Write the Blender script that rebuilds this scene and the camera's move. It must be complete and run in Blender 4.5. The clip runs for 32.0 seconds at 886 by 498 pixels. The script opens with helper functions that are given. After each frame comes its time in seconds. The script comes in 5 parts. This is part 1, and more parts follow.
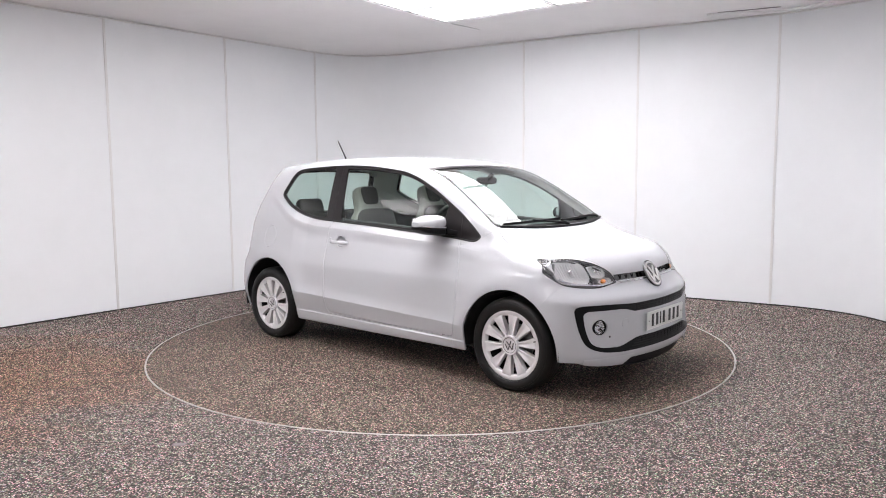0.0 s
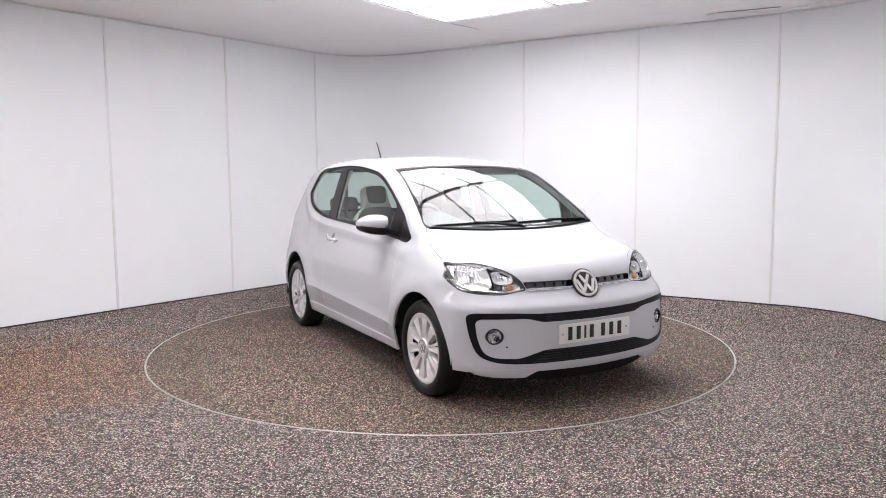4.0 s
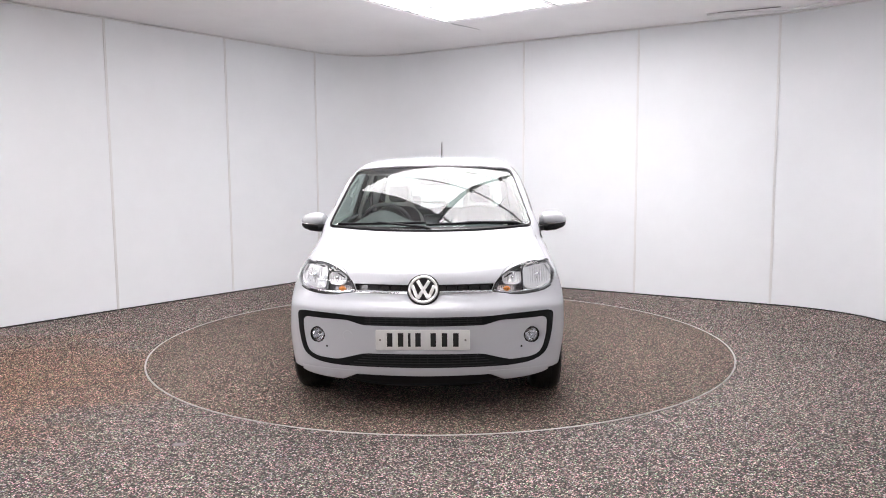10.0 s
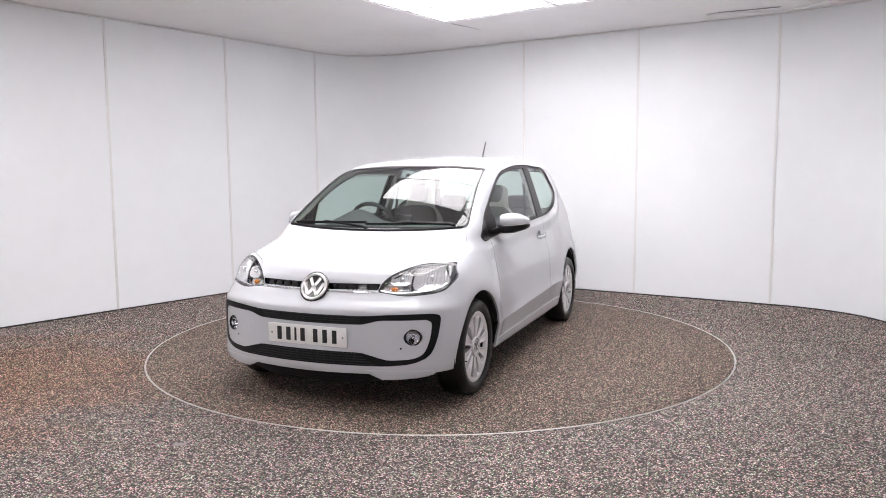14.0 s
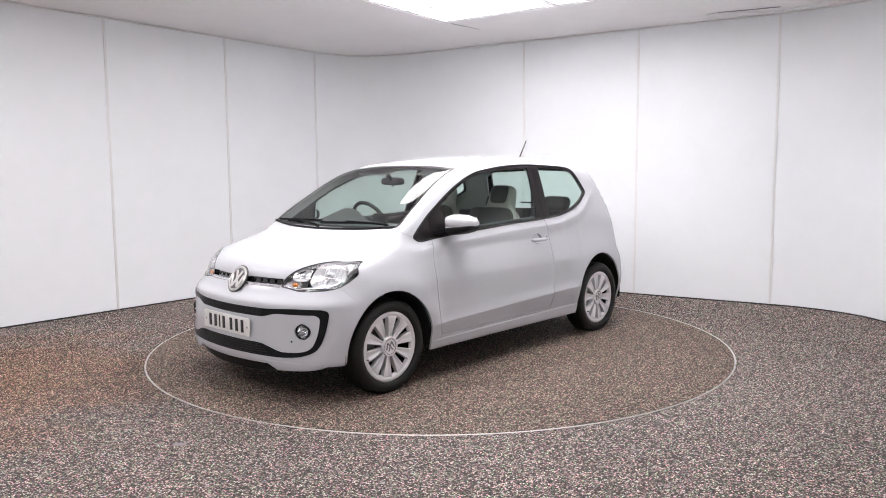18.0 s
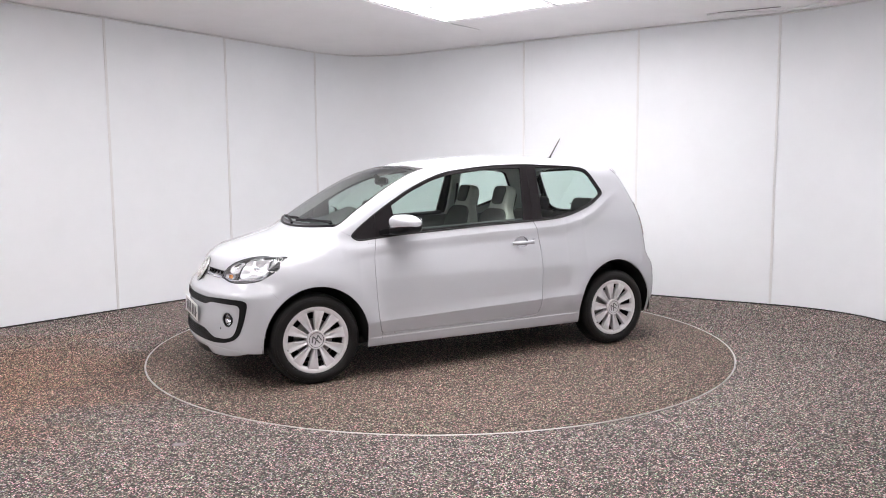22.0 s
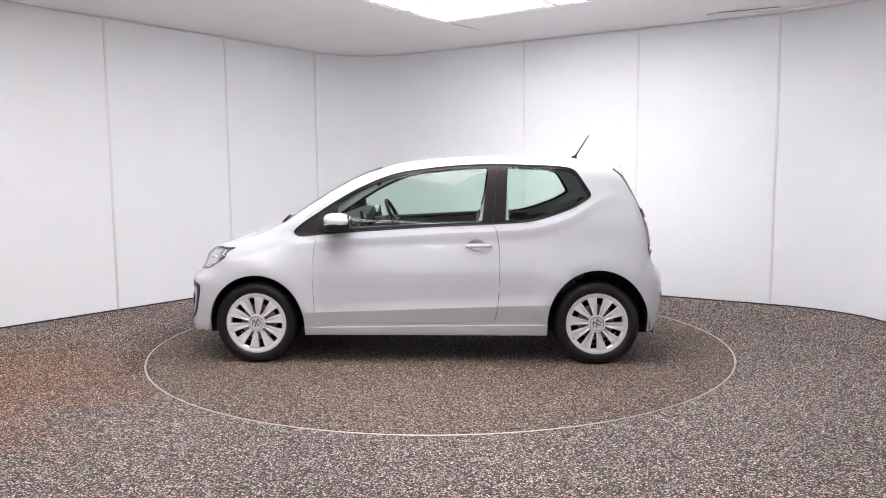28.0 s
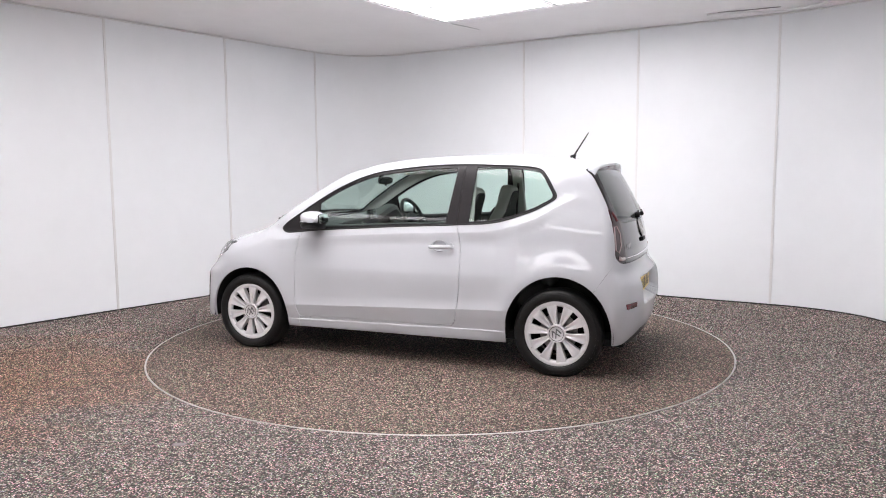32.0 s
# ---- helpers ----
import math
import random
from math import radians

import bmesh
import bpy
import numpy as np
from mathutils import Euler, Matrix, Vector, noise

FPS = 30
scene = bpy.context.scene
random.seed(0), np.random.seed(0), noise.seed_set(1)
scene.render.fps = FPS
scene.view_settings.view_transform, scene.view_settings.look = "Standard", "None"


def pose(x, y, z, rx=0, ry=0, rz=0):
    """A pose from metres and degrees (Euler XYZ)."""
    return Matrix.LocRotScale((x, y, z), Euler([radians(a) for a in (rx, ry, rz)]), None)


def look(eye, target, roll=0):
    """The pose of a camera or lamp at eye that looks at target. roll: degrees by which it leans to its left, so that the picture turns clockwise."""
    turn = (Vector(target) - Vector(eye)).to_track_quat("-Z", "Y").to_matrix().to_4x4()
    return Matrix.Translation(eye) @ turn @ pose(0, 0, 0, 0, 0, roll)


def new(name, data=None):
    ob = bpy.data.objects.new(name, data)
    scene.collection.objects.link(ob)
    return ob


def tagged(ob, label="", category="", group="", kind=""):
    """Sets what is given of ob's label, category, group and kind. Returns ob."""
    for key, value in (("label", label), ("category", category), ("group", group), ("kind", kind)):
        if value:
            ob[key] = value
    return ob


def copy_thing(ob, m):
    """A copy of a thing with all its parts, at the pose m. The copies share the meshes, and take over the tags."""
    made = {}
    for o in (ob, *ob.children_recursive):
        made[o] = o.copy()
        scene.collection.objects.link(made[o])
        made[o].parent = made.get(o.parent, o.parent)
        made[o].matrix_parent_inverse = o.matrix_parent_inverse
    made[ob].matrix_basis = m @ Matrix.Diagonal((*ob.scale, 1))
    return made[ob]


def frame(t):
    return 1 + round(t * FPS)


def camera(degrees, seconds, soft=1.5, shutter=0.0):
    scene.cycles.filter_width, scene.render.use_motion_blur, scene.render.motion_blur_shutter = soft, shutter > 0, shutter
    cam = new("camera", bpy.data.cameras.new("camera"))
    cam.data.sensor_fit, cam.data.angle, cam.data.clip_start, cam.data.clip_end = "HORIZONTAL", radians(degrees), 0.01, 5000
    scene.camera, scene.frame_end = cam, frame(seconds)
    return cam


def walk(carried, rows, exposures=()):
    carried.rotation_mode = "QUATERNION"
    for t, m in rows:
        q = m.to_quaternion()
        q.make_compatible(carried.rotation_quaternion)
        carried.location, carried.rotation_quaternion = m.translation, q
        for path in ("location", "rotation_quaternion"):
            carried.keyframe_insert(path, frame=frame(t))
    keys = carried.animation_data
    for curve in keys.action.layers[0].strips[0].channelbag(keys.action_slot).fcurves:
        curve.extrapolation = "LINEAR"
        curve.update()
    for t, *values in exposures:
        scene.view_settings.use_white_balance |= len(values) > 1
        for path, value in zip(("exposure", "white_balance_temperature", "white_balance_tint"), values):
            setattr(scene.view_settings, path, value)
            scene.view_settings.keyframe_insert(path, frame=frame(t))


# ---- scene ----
# ---- camera: fixed on its mount, it looks down on the turntable ----
cam = camera(61.7, 32.0, soft=1.0)
EYE = Vector((0.0, -5.9185, 1.3393))
YAW, PITCH, LEAN = radians(0.238), radians(-5.852), -0.42
AIM = EYE + Vector((math.sin(YAW) * math.cos(PITCH), math.cos(YAW) * math.cos(PITCH), math.sin(PITCH)))
walk(cam, [(0, look(EYE, AIM, LEAN)), (32, look(EYE, AIM, LEAN))], exposures=((0, 0.0, 6500, 10), (32, 0.0, 6500, 10)))

# ---- the room's axes and the light ceiling ----
H = 2.85                                    # ceiling height
U = Vector((.814, -.581, 0))                # along the light columns' short way
V = Vector((-.581, -.814, 0))               # along a light column, towards the camera
CORNER = Vector((.066, 1.784, 0))           # far corner of the light ceiling
TILE_U, TILE_V, BAR = 1.215, .62, .035
GLOW = 8.35

world = bpy.data.worlds.new("world")
world.use_nodes = True
scene.world = world
world.node_tree.nodes["Background"].inputs[0].default_value = (.8, .82, .85, 1)
world.node_tree.nodes["Background"].inputs[1].default_value = .02

# ---- materials ----
def nodes_of(name):
    m = bpy.data.materials.new(name)
    m.use_nodes = True
    t = m.node_tree
    return m, t, t.nodes["Principled BSDF"]


def add(t, kind, **values):
    n = t.nodes.new(kind)
    for k, v in values.items():
        if k in n.inputs:
            n.inputs[k].default_value = v
    return n


def ramp(t, fac, stops):
    n = t.nodes.new("ShaderNodeValToRGB")
    while len(n.color_ramp.elements) < len(stops):
        n.color_ramp.elements.new(.5)
    for e, (p, c) in zip(n.color_ramp.elements, stops):
        e.position, e.color = p, (*c, 1)
    t.links.new(fac, n.inputs[0])
    return n.outputs[0]


def blend(t, fac, a, b, how="MIX"):
    n = t.nodes.new("ShaderNodeMix")
    n.data_type, n.blend_type = "RGBA", how
    for sock, v in ((n.inputs[0], fac), (n.inputs[6], a), (n.inputs[7], b)):
        if isinstance(v, bpy.types.NodeSocket):
            t.links.new(v, sock)
        else:
            sock.default_value = (*v, 1) if isinstance(v, tuple) else v
    return n.outputs[2]


def mat(name, color, rough=.5, metal=0.0, coat=0.0, grain=0.0, grain_size=40.0, bump=0.0, bump_size=400.0, dirt=0.0, rough_var=0.0, spec=.5):
    """A surface with variation at two scales: broad tint and fine grain."""
    m, t, b = nodes_of(name)
    b.inputs["Metallic"].default_value = metal
    b.inputs["Roughness"].default_value = rough
    b.inputs["Coat Weight"].default_value = coat
    b.inputs["Coat Roughness"].default_value = .04
    b.inputs["Specular IOR Level"].default_value = spec
    b.inputs["Base Color"].default_value = (*color, 1)
    tex = t.nodes.new("ShaderNodeTexCoord")
    if grain or dirt:
        fine = add(t, "ShaderNodeTexNoise", Scale=grain_size, Detail=4.0, Roughness=.65)
        broad = add(t, "ShaderNodeTexNoise", Scale=2.6, Detail=3.0)
        t.links.new(tex.outputs["Object"], fine.inputs["Vector"])
        t.links.new(tex.outputs["Object"], broad.inputs["Vector"])
        lo = tuple(max(0, c * (1 - grain)) for c in color)
        hi = tuple(min(1, c * (1 + grain)) for c in color)
        c1 = ramp(t, fine.outputs[0], ((.3, lo), (.7, hi)))
        c2 = ramp(t, broad.outputs[0], ((.3, (1 - dirt,) * 3), (.75, (1, 1, 1))))
        t.links.new(blend(t, 1.0, c1, c2, "MULTIPLY"), b.inputs["Base Color"])
    if rough_var:
        rn = add(t, "ShaderNodeTexNoise", Scale=7.0, Detail=5.0)
        t.links.new(tex.outputs["Object"], rn.inputs["Vector"])
        mr = add(t, "ShaderNodeMapRange")
        mr.inputs[3].default_value, mr.inputs[4].default_value = max(0, rough - rough_var), min(1, rough + rough_var)
        t.links.new(rn.outputs[0], mr.inputs[0])
        t.links.new(mr.outputs[0], b.inputs["Roughness"])
    if bump:
        bn = add(t, "ShaderNodeTexNoise", Scale=bump_size, Detail=3.0)
        bp = add(t, "ShaderNodeBump", Strength=bump, Distance=.002)
        t.links.new(tex.outputs["Object"], bn.inputs["Vector"])
        t.links.new(bn.outputs[0], bp.inputs["Height"])
        t.links.new(bp.outputs[0], b.inputs["Normal"])
    return m


def glass(name, tint, gloss=.045):
    """A thin pane: it lets light straight through, tinted, and mirrors by its angle."""
    m, t, b = nodes_of(name)
    t.nodes.remove(b)
    out = t.nodes["Material Output"]
    clear, shine, mix = t.nodes.new("ShaderNodeBsdfTransparent"), t.nodes.new("ShaderNodeBsdfGlossy"), t.nodes.new("ShaderNodeMixShader")
    clear.inputs[0].default_value = (*tint, 1)
    shine.inputs["Roughness"].default_value = .012
    lw = add(t, "ShaderNodeLayerWeight", Blend=.5)
    p5, ma = t.nodes.new("ShaderNodeMath"), t.nodes.new("ShaderNodeMath")
    p5.operation, ma.operation = "POWER", "MULTIPLY_ADD"
    p5.inputs[1].default_value = 4.6
    ma.inputs[1].default_value, ma.inputs[2].default_value = 1 - gloss, gloss
    t.links.new(lw.outputs["Facing"], p5.inputs[0])
    t.links.new(p5.outputs[0], ma.inputs[0])
    t.links.new(ma.outputs[0], mix.inputs[0])
    t.links.new(clear.outputs[0], mix.inputs[1])
    t.links.new(shine.outputs[0], mix.inputs[2])
    t.links.new(mix.outputs[0], out.inputs[0])
    return m


def glowing(name, color, strength):
    m, t, b = nodes_of(name)
    b.inputs["Base Color"].default_value = (*color, 1)
    b.inputs["Emission Color"].default_value = (*color, 1)
    b.inputs["Emission Strength"].default_value = strength
    return m


def granulate(name, lift, stain, size, calm):
    """Bound rubber and stone granules: dark, pale and brown grains of about a centimetre, tinted in broad patches."""
    m, t, b = nodes_of(name)
    tex = t.nodes.new("ShaderNodeTexCoord")
    pos = tex.outputs["Object"]
    grains = add(t, "ShaderNodeTexVoronoi", Scale=size, Randomness=1.0)
    fine = add(t, "ShaderNodeTexVoronoi", Scale=size * 2.3, Randomness=1.0)
    for g in (grains, fine):
        t.links.new(pos, g.inputs["Vector"])
    sep = t.nodes.new("ShaderNodeSeparateColor")
    t.links.new(grains.outputs["Color"], sep.inputs[0])
    sep2 = t.nodes.new("ShaderNodeSeparateColor")
    t.links.new(fine.outputs["Color"], sep2.inputs[0])
    k = lift
    base = ramp(t, sep.outputs[0], ((0, (.03 * k, .028 * k, .027 * k)), (.25, (.07 * k, .065 * k, .06 * k)), (.42, (.22 * k, .207 * k, .195 * k)), (.60, (.42 * k, .395 * k, .372 * k)), (.80, (.78 * k, .75 * k, .72 * k)), (1, (1.25 * k, 1.22 * k, 1.20 * k))))
    # dark binder shows between the grains
    gaps = ramp(t, grains.outputs["Distance"], ((.20, (1.45, 1.45, 1.45)), (.45, (.92, .92, .92)), (.64, (.22, .215, .21))))
    base = blend(t, 1.0, base, gaps, "MULTIPLY")
    hue = ramp(t, sep.outputs[1], ((0, (1.22, .84, .80)), (.3, (1, 1, 1)), (.52, (.74, 1.18, .82)), (.75, (1.40, .74, .95)), (1, (.84, .97, 1.18))))
    c = blend(t, 1.0, base, hue, "MULTIPLY")
    if calm:
        c = blend(t, calm, c, (.155 * k, .138 * k, .120 * k))
    small = ramp(t, sep2.outputs[0], ((0, (.7, .7, .7)), (.6, (1, 1, 1)), (1, (1.3, 1.29, 1.27))))
    c = blend(t, 1.0, c, small, "MULTIPLY")
    broad = add(t, "ShaderNodeTexNoise", Scale=.8, Detail=5.0, Roughness=.6)
    t.links.new(pos, broad.inputs["Vector"])
    c = blend(t, 1.0, c, ramp(t, broad.outputs[0], ((.3, (.89, .86, .83)), (.7, (1.10, 1.04, .98)))), "MULTIPLY")
    if stain:
        # rust-brown wash left by water, over one side of the floor
        mp = add(t, "ShaderNodeVectorMath")
        mp.operation = "SUBTRACT"
        mp.inputs[1].default_value = (-3.0, -1.3, 0)
        t.links.new(pos, mp.inputs[0])
        sc = add(t, "ShaderNodeVectorMath")
        sc.operation = "MULTIPLY"
        sc.inputs[1].default_value = (.33, .30, 0)
        t.links.new(mp.outputs[0], sc.inputs[0])
        ln = add(t, "ShaderNodeVectorMath")
        ln.operation = "LENGTH"
        t.links.new(sc.outputs[0], ln.inputs[0])
        # the wash lies in long streaks
        streak = add(t, "ShaderNodeVectorMath")
        streak.operation = "MULTIPLY"
        streak.inputs[1].default_value = (.40, 1.5, 1)
        t.links.new(pos, streak.inputs[0])
        wob = add(t, "ShaderNodeTexNoise", Scale=1.5, Detail=8.0, Roughness=.66)
        t.links.new(streak.outputs[0], wob.inputs["Vector"])
        sm = t.nodes.new("ShaderNodeMath")
        sm.operation = "MULTIPLY_ADD"
        sm.inputs[1].default_value = -1.0
        t.links.new(ln.outputs["Value"], sm.inputs[0])
        t.links.new(wob.outputs[0], sm.inputs[2])
        mask = ramp(t, sm.outputs[0], ((.0, (0, 0, 0)), (.14, (.5, .5, .5)), (.38, (.85, .85, .85))))
        c = blend(t, mask, c, blend(t, 1.0, c, (1.04, .75, .55), "MULTIPLY"))
    else:
        c = blend(t, 1.0, c, (1.06, .96, .86), "MULTIPLY")
    t.links.new(c, b.inputs["Base Color"])
    b.inputs["Roughness"].default_value = .75
    b.inputs["Specular IOR Level"].default_value = .35
    bp = add(t, "ShaderNodeBump", Strength=.6, Distance=.003)
    t.links.new(grains.outputs["Distance"], bp.inputs["Height"])
    t.links.new(bp.outputs[0], b.inputs["Normal"])
    return m


PAINT = mat("white_paint", (.560, .570, .600), .5, coat=1.0, spec=0.0, grain=.015, grain_size=900, dirt=.02)
BLACK = mat("black_plastic", (.008, .008, .009), .45, spec=.16, grain=.25, grain_size=300, bump=.25, rough_var=.08)
GLOSS = mat("gloss_black", (.010, .010, .012), .10, coat=.6, grain=.1)
TRIM = mat("window_black", (.013, .011, .012), .32, grain=.12, spec=.25)
RUBBER = mat("tyre_rubber", (.008, .0078, .008), .42, spec=.38, grain=.3, grain_size=120, bump=.3, rough_var=.12)
SEAL = mat("seal", (.012, .012, .012), .6, grain=.2)
ALLOY = mat("silver_wheel_paint", (.86, .85, .87), .24, metal=.25, grain=.05, grain_size=200, dirt=.06, rough_var=.06)
CHROME = mat("chrome", (.82, .82, .84), .09, metal=1.0, grain=.03)
LAMP_CHROME = mat("lamp_chrome", (.80, .80, .81), .16, metal=.5, grain=.03)
LAMP_DARK = mat("lamp_housing", (.46, .46, .47), .22, metal=.5, grain=.1)
DOOR_CARD = mat("door_card", (.15, .15, .147), .6, grain=.15, grain_size=250, bump=.3)
BADGE = mat("badge_chrome", (.78, .77, .76), .22, metal=.55, grain=.03)
SILVER = mat("lamp_silver", (.86, .86, .87), .25, metal=.35, grain=.04)
RIM_DARK = mat("torn_sheet", (.30, .29, .29), .7, grain=.1)
STEEL = mat("brake_steel", (.30, .29, .28), .42, metal=.9, grain=.25, grain_size=60)
CAP_INK = mat("cap_grey", (.11, .11, .115), .4, grain=.1)
DARK = mat("wheel_well", (.012, .012, .013), .85, grain=.35, grain_size=20)
CLOTH = mat("seat_cloth", (.085, .080, .078), .9, grain=.35, grain_size=220, bump=.5, bump_size=700)
CREAM = mat("seat_leatherette", (.55, .53, .49), .5, grain=.06, grain_size=60, bump=.15, dirt=.06)
DASH = mat("dashboard_plastic", (.050, .051, .053), .55, grain=.2, grain_size=250, bump=.3)
LINER = mat("headliner", (.58, .58, .56), .95, grain=.06, grain_size=200, bump=.2)
CARPET = mat("car_carpet", (.02, .02, .021), .95, grain=.3, grain_size=300)
GLASS = glass("tinted_glass", (.80, .91, .865), .035)
SCREEN = glass("windscreen_glass", (.78, .885, .845), .09)
REARGLASS = glass("rear_glass", (.72, .81, .78), .06)
LENS = glass("lamp_lens", (.93, .94, .95), .05)
REDLENS = mat("red_lens", (.12, .008, .014), .2, coat=.15, grain=.15, grain_size=90)
AMBER = mat("amber_bulb", (.75, .26, .05), .2, coat=.5, grain=.1)
MIRROR = mat("mirror_glass", (.86, .87, .88), .02, metal=1.0)
PLATE = mat("plate_white", (.82, .82, .80), .35, grain=.03, dirt=.03)
PLATE_Y = mat("plate_yellow", (.78, .56, .10), .35, grain=.04, dirt=.03)
INK = mat("plate_black", (.012, .012, .012), .4, grain=.1)
WALL = mat("wall_sheet", (.910, .932, .956), .42, grain=.008, grain_size=6, dirt=.02, bump=.05, bump_size=5, rough_var=.08)
CEIL = mat("ceiling_sheet", (.950, .935, .94), .55, grain=.012, grain_size=3, dirt=.03, bump=.05, bump_size=6)
STRIP = mat("joint_strip", (.86, .86, .86), .35, grain=.02, dirt=.03)
ALUMINIUM = mat("aluminium_edge", (.60, .59, .57), .35, metal=.6, grain=.08, grain_size=80, dirt=.1)
FLOOR = granulate("granulate_floor", .60, True, 132.0, 0)
DISC = granulate("granulate_disc", .475, False, 132.0, .15)
LIGHT = glowing("light_panel", (1.0, .965, .988), GLOW)
PAPER = mat("paper", (.27, .235, .245), .7, grain=.08, dirt=.15)


# ---- mesh tools ----
def mesh_of(bm, name, material, smooth=40):
    me = bpy.data.meshes.new(name)
    if smooth:
        for f in bm.faces:
            f.smooth = True
        for e in bm.edges:
            e.smooth = len(e.link_faces) == 2 and e.calc_face_angle(0) < radians(smooth)
    bm.to_mesh(me)
    bm.free()
    me.materials.append(material)
    return me


def part(name, bm, material, parent=None, label="", smooth=40):
    ob = new(name, mesh_of(bm, name, material, smooth) if isinstance(bm, bmesh.types.BMesh) else bm)
    if parent:
        ob.parent = parent
    return tagged(ob, label) if label else ob


def soften(bm, width, segments=2, angle=30):
    es = [e for e in bm.edges if len(e.link_faces) == 2 and e.calc_face_angle(0) > radians(angle)]
    if width and es:
        bmesh.ops.bevel(bm, geom=es, offset=width, segments=segments, profile=.5, affect="EDGES", clamp_overlap=True)
    return bm


def box(size, m=None, bevel=.004, bm=None, segments=2):
    b = bmesh.new()
    bmesh.ops.create_cube(b, size=1, matrix=Matrix.Diagonal((*size, 1)))
    soften(b, bevel, segments)
    b.transform(m or Matrix())
    return join(bm, b)


def join(bm, b):
    if bm is None:
        return b
    me = bpy.data.meshes.new("tmp")
    b.to_mesh(me)
    bm.from_mesh(me)
    b.free()
    bpy.data.meshes.remove(me)
    return bm


def slab(outline, thick, m=None, bevel=.002, bm=None, segments=2):
    """An outline in its own xy plane, pulled up along z by thick."""
    b = bmesh.new()
    vs = [b.verts.new((x, y, 0)) for x, y in outline]
    f = b.faces.new(vs)
    if f.normal.z < 0:
        f.normal_flip()
    r = bmesh.ops.extrude_face_region(b, geom=[f])
    bmesh.ops.translate(b, vec=(0, 0, thick), verts=[v for v in r["geom"] if isinstance(v, bmesh.types.BMVert)])
    bmesh.ops.recalc_face_normals(b, faces=b.faces)
    if bevel:
        soften(b, bevel, segments, 35)
    b.transform(m or Matrix())
    return join(bm, b)


def lathe(profile, n=48, m=None, bm=None, closed=False):
    """A profile of (radius, height) turned about z."""
    b = bmesh.new()
    rings = [[b.verts.new((r * math.cos(2 * math.pi * i / n), r * math.sin(2 * math.pi * i / n), z)) for i in range(n)] for r, z in profile]
    pairs = list(zip(rings, rings[1:])) + ([(rings[-1], rings[0])] if closed else [])
    for a, c in pairs:
        for i in range(n):
            b.faces.new((a[i], a[(i + 1) % n], c[(i + 1) % n], c[i]))
    bmesh.ops.remove_doubles(b, verts=b.verts, dist=1e-5)
    bmesh.ops.recalc_face_normals(b, faces=b.faces)
    b.transform(m or Matrix())
    return join(bm, b)


def rod(points, radius, n=10, bm=None, closed=False):
    """A round bar along points; radius is one number or one per point."""
    b = bmesh.new()
    pts = [Vector(p) for p in points]
    rad = radius if isinstance(radius, (list, tuple)) else [radius] * len(pts)
    rings, side = [], None
    for i, p in enumerate(pts):
        a = pts[i - 1] if i or closed else p
        c = pts[(i + 1) % len(pts)] if i + 1 < len(pts) or closed else p
        d = (c - a).normalized()
        side = (side - d * side.dot(d)).normalized() if side else d.orthogonal().normalized()
        up = d.cross(side)
        rings.append([b.verts.new(p + rad[i] * (math.cos(2 * math.pi * k / n) * side + math.sin(2 * math.pi * k / n) * up)) for k in range(n)])
    for a, c in list(zip(rings, rings[1:])) + ([(rings[-1], rings[0])] if closed else []):
        for k in range(n):
            b.faces.new((a[k], a[(k + 1) % n], c[(k + 1) % n], c[k]))
    if not closed:
        b.faces.new(rings[0][::-1])
        b.faces.new(rings[-1])
    bmesh.ops.recalc_face_normals(b, faces=b.faces)
    return join(bm, b)


def loft(sections, caps=True, bm=None):
    """Rings of equally many points, joined in turn."""
    b = bmesh.new()
    rings = [[b.verts.new(p) for p in s] for s in sections]
    n = len(rings[0])
    for a, c in zip(rings, rings[1:]):
        for i in range(n):
            b.faces.new((a[i], a[(i + 1) % n], c[(i + 1) % n], c[i]))
    if caps:
        b.faces.new(rings[0][::-1])
        b.faces.new(rings[-1])
    bmesh.ops.recalc_face_normals(b, faces=b.faces)
    return join(bm, b)


def ball(radii, m=None, bm=None, n=20):
    b = bmesh.new()
    bmesh.ops.create_uvsphere(b, u_segments=n, v_segments=n // 2 + 2, radius=1, matrix=Matrix.Diagonal((*radii, 1)))
    b.transform(m or Matrix())
    return join(bm, b)


def fillet(points, n=5):
    """A closed outline of (x, y, radius): each corner rounded off."""
    out = []
    for i, (x, y, r) in enumerate(points):
        p, a, c = Vector((x, y)), Vector(points[i - 1][:2]), Vector(points[(i + 1) % len(points)][:2])
        if r < 1e-4:
            out.append((x, y))
            continue
        q1 = p + (a - p).normalized() * min(r, .48 * (a - p).length)
        q2 = p + (c - p).normalized() * min(r, .48 * (c - p).length)
        for k in range(n + 1):
            s = k / n
            q = q1 * (1 - s) ** 2 + p * 2 * s * (1 - s) + q2 * s * s
            out.append((q.x, q.y))
    return out


def oval(w, h, n=32, power=2.0):
    pts = []
    for i in range(n):
        c, s = math.cos(2 * math.pi * i / n), math.sin(2 * math.pi * i / n)
        pts.append((math.copysign(abs(c) ** (2 / power), c) * w, math.copysign(abs(s) ** (2 / power), s) * h))
    return pts


def place(x, y, z):
    return Matrix.Translation((x, y, z))


def spin(rx=0, ry=0, rz=0):
    return pose(0, 0, 0, rx, ry, rz)


# ---- the room: a booth of white sheets with rounded corners ----
FOOT = fillet([(-1.054, 4.123, .90), (4.19, .84, 1.05), (.6, -8.1, .8), (-4.0, -8.1, .8), (-6.2, -2.38, .9)], 14)


